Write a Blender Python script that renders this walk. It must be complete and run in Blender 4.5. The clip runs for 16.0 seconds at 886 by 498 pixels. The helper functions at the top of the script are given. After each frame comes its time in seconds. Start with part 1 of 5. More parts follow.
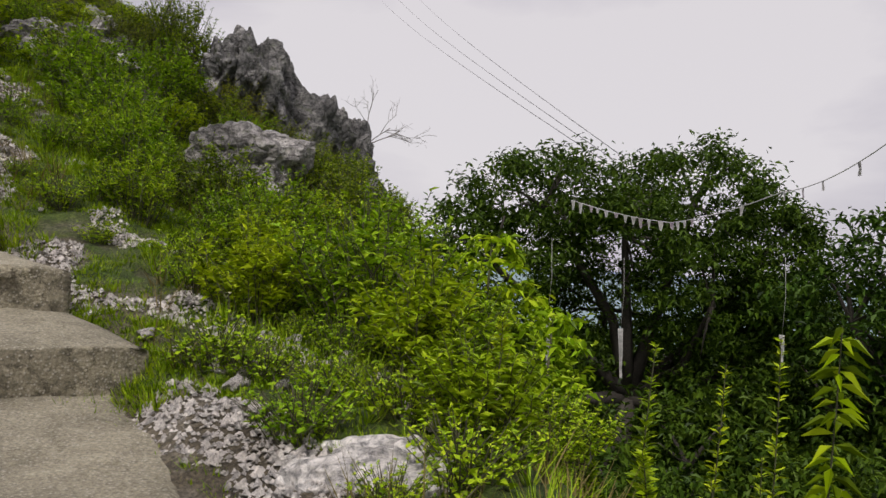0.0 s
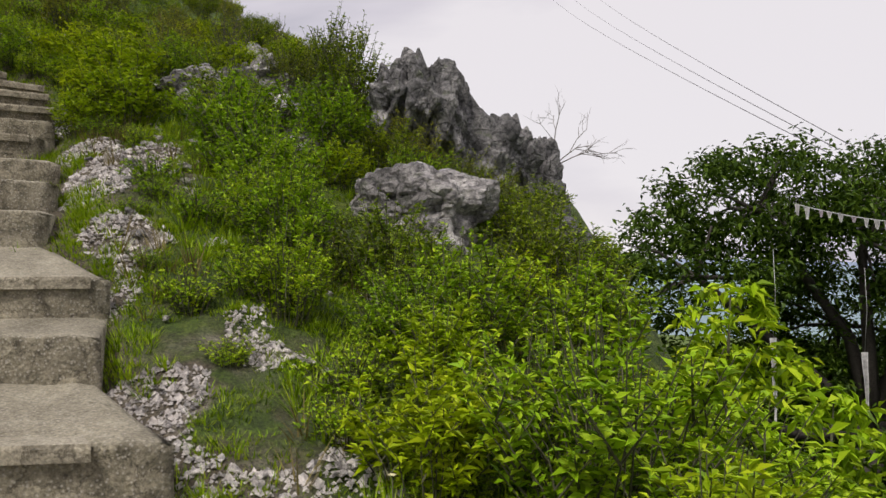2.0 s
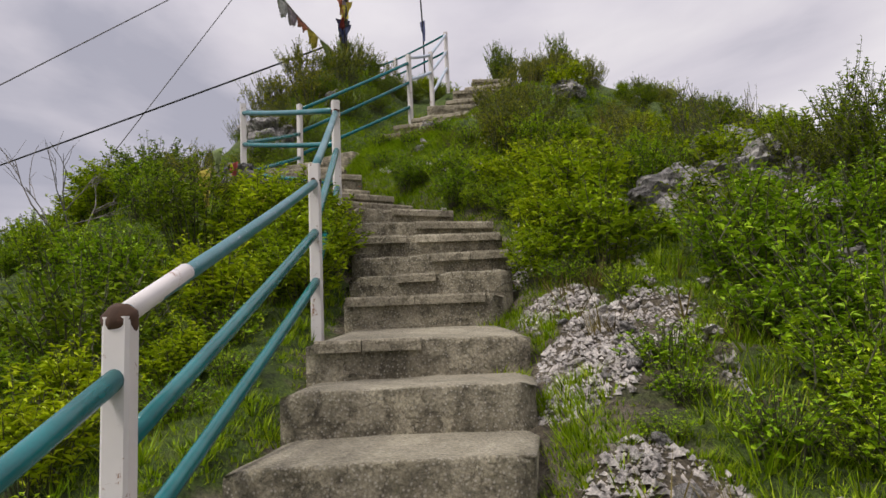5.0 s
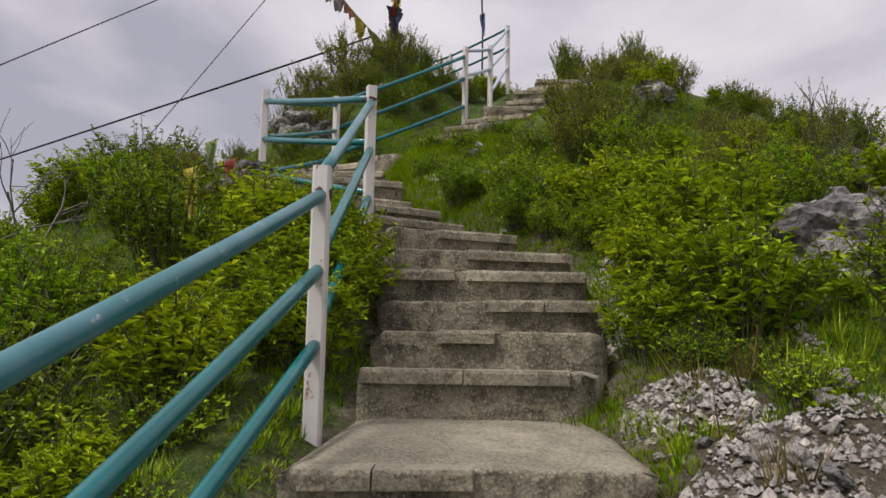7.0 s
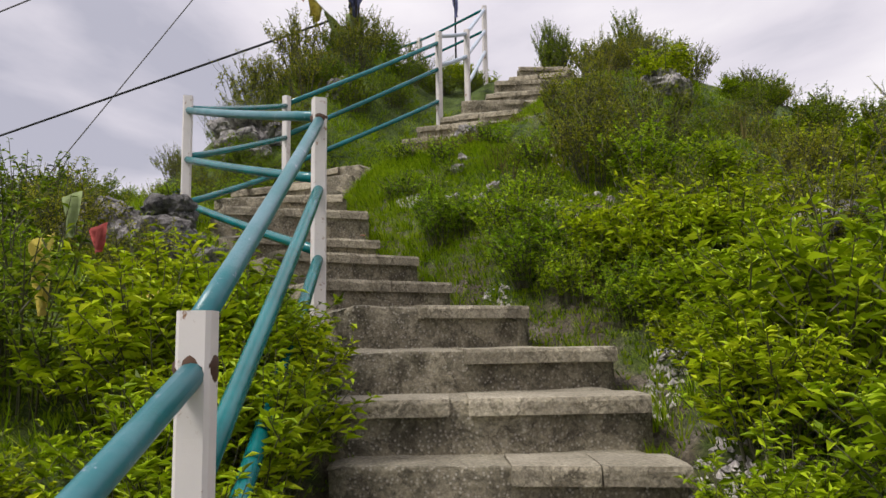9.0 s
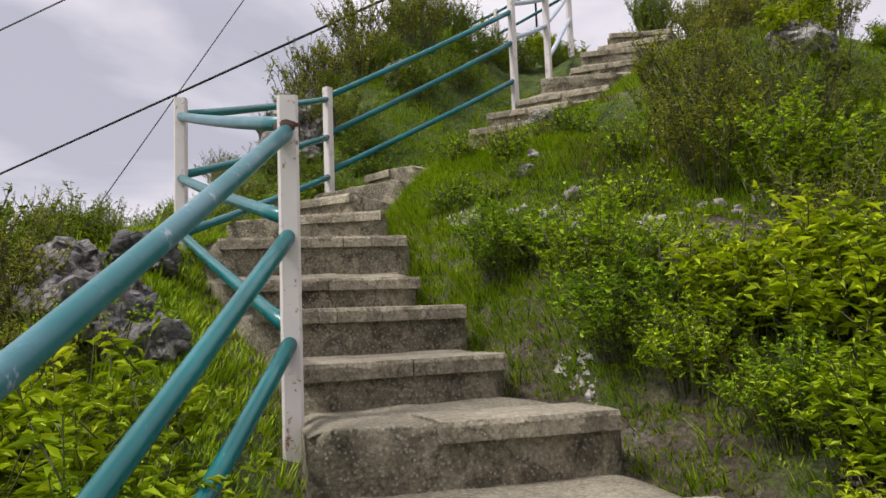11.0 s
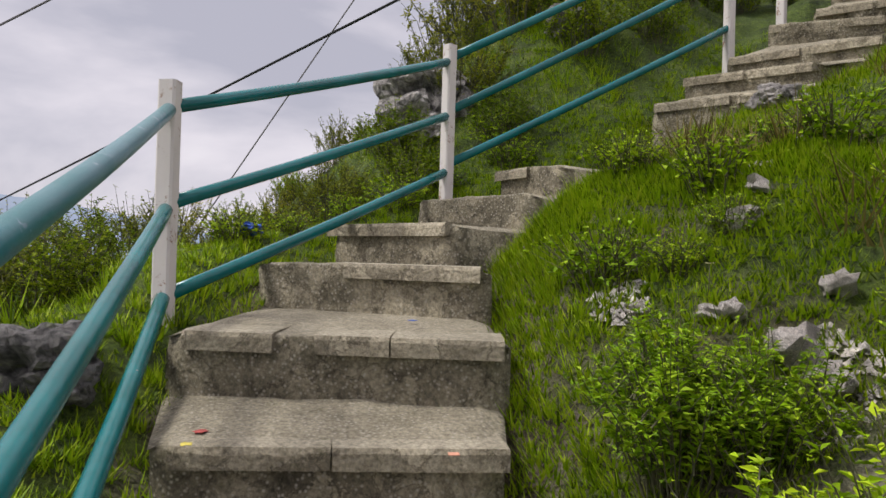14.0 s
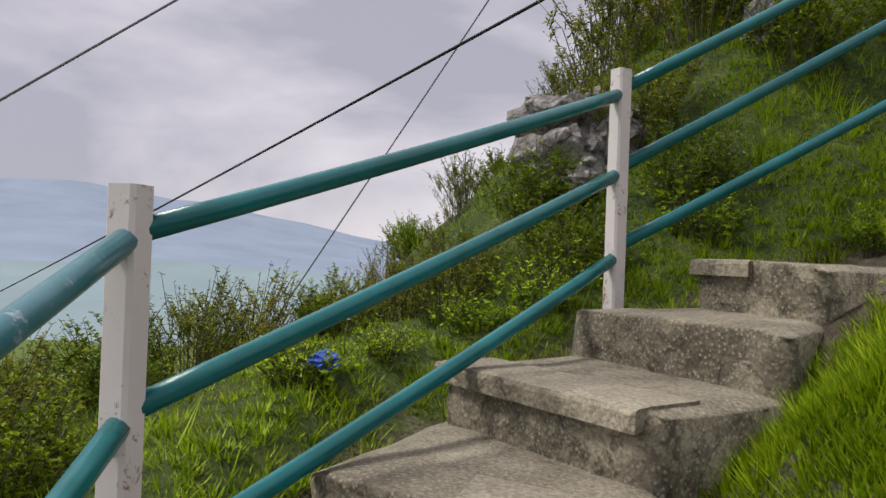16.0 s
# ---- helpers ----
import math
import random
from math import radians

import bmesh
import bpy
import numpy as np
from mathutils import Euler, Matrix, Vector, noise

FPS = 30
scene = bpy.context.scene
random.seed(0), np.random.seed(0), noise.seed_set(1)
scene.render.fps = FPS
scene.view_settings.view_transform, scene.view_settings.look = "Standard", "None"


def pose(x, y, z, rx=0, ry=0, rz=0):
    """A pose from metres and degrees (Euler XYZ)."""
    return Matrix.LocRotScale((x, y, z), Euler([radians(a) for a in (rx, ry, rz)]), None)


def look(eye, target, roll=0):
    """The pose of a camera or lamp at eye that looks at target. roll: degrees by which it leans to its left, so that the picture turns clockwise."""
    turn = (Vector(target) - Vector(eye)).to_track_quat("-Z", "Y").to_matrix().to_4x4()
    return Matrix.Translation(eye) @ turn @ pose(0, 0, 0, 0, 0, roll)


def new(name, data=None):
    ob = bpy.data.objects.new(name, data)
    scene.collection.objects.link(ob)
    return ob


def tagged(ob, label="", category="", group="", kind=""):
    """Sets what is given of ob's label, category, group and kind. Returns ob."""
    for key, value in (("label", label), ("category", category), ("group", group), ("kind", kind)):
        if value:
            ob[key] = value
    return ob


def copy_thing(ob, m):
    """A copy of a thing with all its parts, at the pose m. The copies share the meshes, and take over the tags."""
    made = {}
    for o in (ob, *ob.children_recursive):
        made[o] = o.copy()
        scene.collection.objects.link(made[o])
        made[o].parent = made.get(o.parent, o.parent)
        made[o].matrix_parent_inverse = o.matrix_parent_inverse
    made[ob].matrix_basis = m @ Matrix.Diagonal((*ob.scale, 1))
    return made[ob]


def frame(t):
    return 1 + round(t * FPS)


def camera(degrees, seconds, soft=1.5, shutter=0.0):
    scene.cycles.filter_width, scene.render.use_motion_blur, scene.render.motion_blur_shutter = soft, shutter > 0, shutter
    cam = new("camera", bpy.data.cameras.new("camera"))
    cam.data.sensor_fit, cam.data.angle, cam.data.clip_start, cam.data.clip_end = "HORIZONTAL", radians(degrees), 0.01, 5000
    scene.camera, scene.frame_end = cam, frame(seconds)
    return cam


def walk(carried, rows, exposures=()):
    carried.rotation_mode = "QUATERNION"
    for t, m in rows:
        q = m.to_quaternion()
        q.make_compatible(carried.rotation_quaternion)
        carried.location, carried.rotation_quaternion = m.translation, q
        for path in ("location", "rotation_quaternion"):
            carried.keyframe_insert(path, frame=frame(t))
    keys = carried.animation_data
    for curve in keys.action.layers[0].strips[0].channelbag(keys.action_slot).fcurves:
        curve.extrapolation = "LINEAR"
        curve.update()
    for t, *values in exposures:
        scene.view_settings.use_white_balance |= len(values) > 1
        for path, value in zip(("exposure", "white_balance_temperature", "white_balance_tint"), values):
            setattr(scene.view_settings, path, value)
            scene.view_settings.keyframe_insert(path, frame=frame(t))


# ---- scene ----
cam = camera(60.4, 16.0)
PATH = [
    (0, (-0.202, 0.314, 1.445), (-0.12, 2.312, 1.476), 3.0),
    (0.5, (-0.075, 0.667, 1.532), (0.124, 2.657, 1.513), 4.9),
    (1, (-0.067, 1.029, 1.668), (0.12, 3.02, 1.644), 4.6),
    (1.5, (-0.247, 1.465, 1.88), (-0.273, 3.465, 1.858), 2.4),
    (2, (-0.485, 1.921, 2.003), (-0.876, 3.882, 2.024), 0.3),
    (2.5, (-0.829, 2.31, 2.134), (-1.609, 4.15, 2.207), -1.7),
    (3, (-1.15, 2.663, 2.292), (-2.217, 4.344, 2.488), -2.1),
    (3.5, (-1.488, 2.986, 2.407), (-2.693, 4.556, 2.699), -1.3),
    (4, (-1.809, 3.226, 2.486), (-3.105, 4.717, 2.793), -1.7),
    (4.5, (-2.004, 3.587, 2.597), (-3.307, 5.083, 2.848), -3.2),
    (5, (-2.212, 3.807, 2.693), (-3.53, 5.287, 2.963), -2.5),
    (5.2, (-2.335, 3.918, 2.719), (-3.684, 5.364, 3.022), -1.9),
    (7.5, (-3.801, 5.307, 3.383), (-5.195, 6.712, 3.67), 1.3),
    (8, (-4.151, 5.533, 3.656), (-5.49, 6.986, 3.968), -0.0),
    (10.3, (-5.186, 7.022, 4.198), (-6.615, 8.414, 4.338), -1.8),
    (10.5, (-5.281, 7.13, 4.279), (-6.745, 8.483, 4.436), -1.9),
    (11, (-5.499, 7.414, 4.443), (-7.034, 8.68, 4.636), -2.2),
    (11.5, (-5.765, 7.739, 4.481), (-7.312, 8.986, 4.707), -0.9),
    (12, (-6.037, 8.021, 4.723), (-7.614, 9.232, 4.937), 0.2),
    (12.5, (-6.265, 8.267, 4.888), (-7.914, 9.384, 5.076), 0.6),
    (13, (-6.52, 8.474, 5.022), (-8.208, 9.539, 5.142), 0.9),
    (13.5, (-6.773, 8.702, 5.111), (-8.499, 9.711, 5.176), 0.8),
    (14, (-7.021, 8.928, 5.278), (-8.826, 9.788, 5.307), 1.7),
    (14.5, (-7.458, 9.155, 5.344), (-9.319, 9.886, 5.303), 2.7),
    (15, (-7.837, 9.369, 5.503), (-9.738, 9.988, 5.466), 0.7),
    (15.5, (-8.178, 9.502, 5.641), (-10.105, 10.036, 5.7), 0.7),
    (16, (-8.559, 9.475, 5.864), (-10.486, 10.01, 5.884), 2.2),
]
walk(cam, [(t, look(eye, target, roll)) for t, eye, target, roll in PATH],
     [(0, -0.25), (1.5, -0.06), (3, -0.08), (4.5, -0.18), (5.2, -0.03), (7.5, -0.12), (8, -0.02), (10.5, 0.24), (12, 0.22), (13, 0.06), (14, 0.15), (16, 0.0)])

# ---- light: bright overcast ----
world = bpy.data.worlds.new("overcast_sky")
scene.world = world
world.use_nodes = True
WN, WL = world.node_tree.nodes, world.node_tree.links
WN.clear()
SUN_EL, SUN_ROT = 56.0, 196.0


def wnode(kind, **props):
    n = WN.new(kind)
    for k, v in props.items():
        n.inputs[k].default_value = v
    return n


sky = WN.new("ShaderNodeTexSky")
sky.sky_type, sky.sun_disc = "NISHITA", False
sky.sun_elevation, sky.sun_rotation = radians(SUN_EL), radians(SUN_ROT)
coord = WN.new("ShaderNodeTexCoord")
stretch = WN.new("ShaderNodeMapping")
stretch.inputs["Scale"].default_value = (1.0, 1.0, 2.2)
clouds = wnode("ShaderNodeTexNoise", Scale=1.35, Detail=7.0, Roughness=0.5, Distortion=0.35)
ramp = WN.new("ShaderNodeValToRGB")
ramp.color_ramp.elements[0].position, ramp.color_ramp.elements[0].color = 0.41, (0.47, 0.46, 0.54, 1)
ramp.color_ramp.elements[1].position, ramp.color_ramp.elements[1].color = 0.59, (0.93, 0.88, 0.91, 1)
mid = ramp.color_ramp.elements.new(0.5)
mid.color = (0.75, 0.705, 0.77, 1)
bg_sky, bg_cloud, both = WN.new("ShaderNodeBackground"), WN.new("ShaderNodeBackground"), WN.new("ShaderNodeMixShader")
bg_sky.inputs["Strength"].default_value = 0.1
bg_cloud.inputs["Strength"].default_value = 1.0
both.inputs[0].default_value = 0.93
wout = WN.new("ShaderNodeOutputWorld")
sep, lift_z = WN.new("ShaderNodeSeparateXYZ"), WN.new("ShaderNodeMapRange")
lift_z.inputs["From Min"].default_value, lift_z.inputs["From Max"].default_value = 0.38, 0.95
lift_z.inputs["To Min"].default_value, lift_z.inputs["To Max"].default_value = 0.97, 1.6
WL.new(coord.outputs["Generated"], sep.inputs[0])
WL.new(sep.outputs["Z"], lift_z.inputs["Value"])
WL.new(lift_z.outputs["Result"], bg_cloud.inputs["Strength"])
WL.new(coord.outputs["Generated"], stretch.inputs["Vector"])
WL.new(stretch.outputs["Vector"], clouds.inputs["Vector"])
WL.new(clouds.outputs["Fac"], ramp.inputs["Fac"])
WL.new(ramp.outputs["Color"], bg_cloud.inputs["Color"])
WL.new(sky.outputs["Color"], bg_sky.inputs["Color"])
WL.new(bg_sky.outputs[0], both.inputs[1])
WL.new(bg_cloud.outputs[0], both.inputs[2])
WL.new(both.outputs[0], wout.inputs["Surface"])

sun_data = bpy.data.lights.new("sun", "SUN")
sun_data.energy, sun_data.angle, sun_data.color = 3.1, radians(12), (1.0, 0.96, 0.9)
sun = new("sun", sun_data)
sun.matrix_world = look((0, 0, 60), Vector((0, 0, 60)) - Vector((math.sin(radians(SUN_ROT)) * math.cos(radians(SUN_EL)), math.cos(radians(SUN_ROT)) * math.cos(radians(SUN_EL)), math.sin(radians(SUN_EL)))))


# ---- materials ----
def material(name):
    m = bpy.data.materials.new(name)
    m.use_nodes = True
    nt = m.node_tree
    return m, nt.nodes, nt.links, nt.nodes["Principled BSDF"]


def noise_node(N, L, scale, detail=6.0, rough=0.6, coords="Object", distortion=0.0):
    tc = N.new("ShaderNodeTexCoord")
    n = N.new("ShaderNodeTexNoise")
    n.inputs["Scale"].default_value, n.inputs["Detail"].default_value = scale, detail
    n.inputs["Roughness"].default_value, n.inputs["Distortion"].default_value = rough, distortion
    L.new(tc.outputs[coords], n.inputs["Vector"])
    return n


def ramp_node(N, L, fac, stops):
    r = N.new("ShaderNodeValToRGB")
    el = r.color_ramp.elements
    while len(el) < len(stops):
        el.new(0.5)
    for e, (p, c) in zip(el, stops):
        e.position, e.color = p, (*c, 1)
    L.new(fac, r.inputs["Fac"])
    return r


def mix_node(N, L, fac, a, b, mode="MIX"):
    m = N.new("ShaderNodeMix")
    m.data_type, m.blend_type = "RGBA", mode
    for sock, v in ((m.inputs[0], fac), (m.inputs[6], a), (m.inputs[7], b)):
        if isinstance(v, (int, float)):
            sock.default_value = v
        elif isinstance(v, tuple):
            sock.default_value = (*v, 1)
        else:
            L.new(v, sock)
    return m.outputs[2]


def bump(N, L, P, height, strength, distance, chain=None):
    b = N.new("ShaderNodeBump")
    b.inputs["Strength"].default_value, b.inputs["Distance"].default_value = strength, distance
    L.new(height, b.inputs["Height"])
    if chain is not None:
        L.new(chain, b.inputs["Normal"])
    L.new(b.outputs["Normal"], P.inputs["Normal"])
    return b.outputs["Normal"]


def leaf_material(name, dark, light, tip, gloss=0.5, through_light=0.35):
    m, N, L, P = material(name)
    geo, info = N.new("ShaderNodeNewGeometry"), N.new("ShaderNodeObjectInfo")
    base = ramp_node(N, L, geo.outputs["Random Per Island"], [(0.0, dark), (0.42, light), (1.0, tuple(0.45 * a + 0.55 * b for a, b in zip(light, tip)))])
    patch = noise_node(N, L, 2.2, 3.0)
    tone = ramp_node(N, L, patch.outputs["Fac"], [(0.3, (0.78, 0.82, 0.75)), (0.7, (1.12, 1.08, 0.95))])
    col = mix_node(N, L, 1.0, base.outputs["Color"], tone.outputs["Color"], "MULTIPLY")
    vary = ramp_node(N, L, info.outputs["Random"], [(0.0, (0.72, 0.75, 0.58)), (1.0, (1.08, 0.96, 0.68))])
    col = mix_node(N, L, 1.0, col, vary.outputs["Color"], "MULTIPLY")
    L.new(col, P.inputs["Base Color"])
    P.inputs["Roughness"].default_value = gloss
    P.inputs["Specular IOR Level"].default_value = 0.14
    tr, mx = N.new("ShaderNodeBsdfTranslucent"), N.new("ShaderNodeMixShader")
    L.new(col, tr.inputs["Color"])
    mx.inputs[0].default_value = through_light
    L.new(P.outputs[0], mx.inputs[1])
    L.new(tr.outputs[0], mx.inputs[2])
    L.new(mx.outputs[0], N["Material Output"].inputs["Surface"])
    return m


def stem_material(name, a, b):
    m, N, L, P = material(name)
    n = noise_node(N, L, 24.0)
    L.new(ramp_node(N, L, n.outputs["Fac"], [(0.3, a), (0.7, b)]).outputs["Color"], P.inputs["Base Color"])
    P.inputs["Roughness"].default_value = 0.85
    bump(N, L, P, n.outputs["Fac"], 0.5, 0.01)
    return m


LEAF_BRIGHT = leaf_material("leaf_bright", (0.05, 0.10, 0.004), (0.29, 0.50, 0.012), (0.60, 0.72, 0.06), 0.5, 0.22)
LEAF_MID = leaf_material("leaf_mid", (0.03, 0.058, 0.004), (0.20, 0.32, 0.013), (0.47, 0.56, 0.055), 0.5, 0.22)
LEAF_DULL = leaf_material("leaf_dull", (0.03, 0.045, 0.006), (0.27, 0.325, 0.03), (0.55, 0.55, 0.10), 0.6, 0.22)
LEAF_TREE = leaf_material("leaf_tree", (0.012, 0.03, 0.004), (0.05, 0.105, 0.012), (0.15, 0.25, 0.035), 0.5, 0.2)
LEAF_YELLOW = leaf_material("leaf_yellow_green", (0.07, 0.11, 0.003), (0.36, 0.52, 0.008), (0.66, 0.74, 0.05), 0.45, 0.22)
GRASS = leaf_material("grass_blade", (0.05, 0.10, 0.004), (0.26, 0.45, 0.012), (0.50, 0.57, 0.06), 0.5, 0.22)
DRY = leaf_material("dry_stalk", (0.12, 0.095, 0.05), (0.22, 0.18, 0.09), (0.33, 0.28, 0.16), 0.8, 0.15)
PETAL = leaf_material("white_petal", (0.6, 0.6, 0.56), (0.75, 0.74, 0.7), (0.8, 0.8, 0.78), 0.6, 0.2)
STEM = stem_material("green_brown_stem", (0.045, 0.05, 0.02), (0.11, 0.10, 0.05))
BARK = stem_material("dark_bark", (0.025, 0.021, 0.017), (0.075, 0.062, 0.05))
TWIG = stem_material("grey_twig", (0.10, 0.085, 0.075), (0.24, 0.21, 0.19))


def rock_material(name, dark, mid_c, light, moss=0.35):
    m, N, L, P = material(name)
    big = noise_node(N, L, 2.6, 8.0, 0.65, "Object", 0.6)
    col = ramp_node(N, L, big.outputs["Fac"], [(0.3, dark), (0.5, mid_c), (0.68, light)]).outputs["Color"]
    fine = noise_node(N, L, 24.0, 10.0, 0.75, "Object", 0.5)
    col = mix_node(N, L, 0.75, col, ramp_node(N, L, fine.outputs["Fac"], [(0.40, (0.2, 0.2, 0.21)), (0.5, (0.85, 0.84, 0.83)), (0.6, (1.3, 1.28, 1.25))]).outputs["Color"], "MULTIPLY")
    streak = noise_node(N, L, 5.0, 6.0, 0.7)
    green = ramp_node(N, L, streak.outputs["Fac"], [(0.56, (0, 0, 0)), (0.68, (moss, moss, moss))]).outputs["Color"]
    col = mix_node(N, L, green, col, (0.085, 0.11, 0.03))
    L.new(col, P.inputs["Base Color"])
    P.inputs["Roughness"].default_value = 0.9
    crack = N.new("ShaderNodeTexVoronoi")
    crack.feature = "DISTANCE_TO_EDGE"
    crack.inputs["Scale"].default_value = 7.0
    tc = N.new("ShaderNodeTexCoord")
    L.new(mix_node(N, L, 0.12, tc.outputs["Object"], big.outputs["Color"]), crack.inputs["Vector"])
    edge = ramp_node(N, L, crack.outputs["Distance"], [(0.0, (0, 0, 0)), (0.09, (1, 1, 1))])
    n1 = bump(N, L, P, edge.outputs["Color"], 0.8, 0.05)
    bump(N, L, P, fine.outputs["Fac"], 0.9, 0.03, n1)
    return m


ROCK_GREY = rock_material("grey_limestone", (0.07, 0.066, 0.064), (0.29, 0.27, 0.26), (0.56, 0.53, 0.50))
ROCK_DARK = rock_material("dark_weathered_rock", (0.045, 0.043, 0.043), (0.16, 0.152, 0.15), (0.42, 0.40, 0.385), 0.45)
ROCK_PALE = rock_material("pale_limestone", (0.42, 0.39, 0.37), (0.66, 0.62, 0.59), (0.78, 0.74, 0.71), 0.10)


def concrete_material(name, low, high, stain, pebble=0.7):
    m, N, L, P = material(name)
    big = noise_node(N, L, 2.3, 7.0, 0.65, "Object", 0.4)
    col = ramp_node(N, L, big.outputs["Fac"], [(0.3, low), (0.68, high)]).outputs["Color"]
    blot = noise_node(N, L, 8.5, 9.0, 0.75, "Object", 0.4)
    dirt = ramp_node(N, L, blot.outputs["Fac"], [(0.46, (0, 0, 0)), (0.625, (0.78, 0.78, 0.78))]).outputs["Color"]
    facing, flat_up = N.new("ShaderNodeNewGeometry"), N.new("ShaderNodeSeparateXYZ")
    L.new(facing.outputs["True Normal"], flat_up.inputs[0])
    # stain and rubble tone count fully on upright faces, less on flat ones
    riser_weight = ramp_node(N, L, flat_up.outputs["Z"], [(0.55, (1, 1, 1)), (0.9, (0.3, 0.3, 0.3))]).outputs["Color"]
    col = mix_node(N, L, mix_node(N, L, 1.0, dirt, riser_weight, "MULTIPLY"), col, stain)
    lichen = noise_node(N, L, 19.0, 7.0, 0.7, "Object", 0.6)
    col = mix_node(N, L, ramp_node(N, L, lichen.outputs["Fac"], [(0.57, (0, 0, 0)), (0.66, (0.5, 0.5, 0.5))]).outputs["Color"], col, (0.135, 0.125, 0.07))
    grit = noise_node(N, L, 62.0, 8.0, 0.75)
    col = mix_node(N, L, 0.7, col, ramp_node(N, L, grit.outputs["Fac"], [(0.38, (0.42, 0.41, 0.40)), (0.62, (1.35, 1.32, 1.28))]).outputs["Color"], "MULTIPLY")
    rubble, seams = N.new("ShaderNodeTexVoronoi"), N.new("ShaderNodeTexVoronoi")
    seams.feature = "DISTANCE_TO_EDGE"
    where = N.new("ShaderNodeTexCoord")
    bent = mix_node(N, L, 0.16, where.outputs["Object"], blot.outputs["Color"])
    for vor in (rubble, seams):
        vor.inputs["Scale"].default_value = 5.5
        L.new(bent, vor.inputs["Vector"])
    tone = ramp_node(N, L, rubble.outputs["Color"], [(0.1, (0.62, 0.60, 0.56)), (0.9, (1.22, 1.2, 1.16))]).outputs["Color"]
    seam = ramp_node(N, L, seams.outputs["Distance"], [(0.0, (0.35, 0.33, 0.3)), (0.035, (1, 1, 1))]).outputs["Color"]
    col = mix_node(N, L, mix_node(N, L, 1.0, riser_weight, (0.85, 0.85, 0.85), "MULTIPLY"), col, mix_node(N, L, 1.0, col, mix_node(N, L, 1.0, tone, seam, "MULTIPLY"), "MULTIPLY"))
    chips = N.new("ShaderNodeTexVoronoi")
    chips.inputs["Scale"].default_value = 52.0
    tc = N.new("ShaderNodeTexCoord")
    L.new(tc.outputs["Object"], chips.inputs["Vector"])
    chip = ramp_node(N, L, chips.outputs["Distance"], [(0.10, (pebble, pebble, pebble)), (0.36, (0, 0, 0))]).outputs["Color"]
    col = mix_node(N, L, chip, col, (0.48, 0.44, 0.37))
    L.new(col, P.inputs["Base Color"])
    P.inputs["Roughness"].default_value = 0.92
    n1 = bump(N, L, P, blot.outputs["Fac"], 0.6, 0.03)
    n2 = bump(N, L, P, chips.outputs["Distance"], 0.5, -0.010, n1)
    bump(N, L, P, grit.outputs["Fac"], 0.8, 0.014, n2)
    return m


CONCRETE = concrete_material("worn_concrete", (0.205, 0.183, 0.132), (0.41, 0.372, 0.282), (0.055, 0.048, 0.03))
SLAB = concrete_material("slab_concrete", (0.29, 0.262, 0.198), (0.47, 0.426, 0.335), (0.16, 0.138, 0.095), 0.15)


def paint_material(name, colour, worn, rust, amount, gloss=0.42):
    m, N, L, P = material(name)
    fade = noise_node(N, L, 3.5, 5.0, 0.6)
    col = mix_node(N, L, ramp_node(N, L, fade.outputs["Fac"], [(0.42, (0, 0, 0)), (0.7, (0.7, 0.7, 0.7))]).outputs["Color"], colour, worn)
    flake = noise_node(N, L, 16.0, 9.0, 0.75, "Object", 0.3)
    chip = ramp_node(N, L, flake.outputs["Fac"], [(amount, (0, 0, 0)), (amount + 0.05, (1, 1, 1))]).outputs["Color"]
    col = mix_node(N, L, chip, col, rust)
    L.new(col, P.inputs["Base Color"])
    P.inputs["Roughness"].default_value = gloss
    P.inputs["Specular IOR Level"].default_value = 0.45
    bump(N, L, P, flake.outputs["Fac"], 0.25, 0.006)
    return m


TEAL = paint_material("teal_paint", (0.0, 0.095, 0.10), (0.004, 0.165, 0.18), (0.17, 0.20, 0.22), 0.655, 0.27)
# pale tones paint both chalky wear and the sky's reflection on the pipes
TEAL_WORN_SHEEN = paint_material("chalky_worn_teal_and_sky_sheen", (0.008, 0.12, 0.135), (0.10, 0.20, 0.245), (0.26, 0.30, 0.37), 0.60, 0.32)
PALE_BLUE = paint_material("faded_blue_paint", (0.36, 0.42, 0.50), (0.50, 0.50, 0.55), (0.03, 0.20, 0.24), 0.60)
CREAM = paint_material("white_post_paint", (0.62, 0.57, 0.55), (0.52, 0.49, 0.48), (0.24, 0.12, 0.06), 0.585, 0.55)
RUST = paint_material("rust", (0.05, 0.026, 0.016), (0.11, 0.05, 0.025), (0.16, 0.085, 0.045), 0.6, 0.9)


def plain_cloth(name, colour):
    m, N, L, P = material(name)
    n = noise_node(N, L, 14.0)
    L.new(mix_node(N, L, 1.0, colour, ramp_node(N, L, n.outputs["Fac"], [(0.3, (0.6, 0.6, 0.6)), (0.7, (1.1, 1.1, 1.1))]).outputs["Color"], "MULTIPLY"), P.inputs["Base Color"])
    P.inputs["Roughness"].default_value = 0.9
    bump(N, L, P, n.outputs["Fac"], 0.4, 0.02)
    return m


CLOTH = {k: plain_cloth("cloth_" + k, c) for k, c in dict(white=(0.62, 0.60, 0.58), yellow=(0.62, 0.52, 0.10), green=(0.30, 0.36, 0.16), red=(0.40, 0.08, 0.07), orange=(0.62, 0.30, 0.20), blue=(0.12, 0.13, 0.26), mauve=(0.50, 0.43, 0.47), plastic=(0.05, 0.12, 0.5)).items()}
CABLE = plain_cloth("black_cable", (0.02, 0.02, 0.025))
THIN_WIRE = plain_cloth("grey_wire", (0.16, 0.15, 0.16))

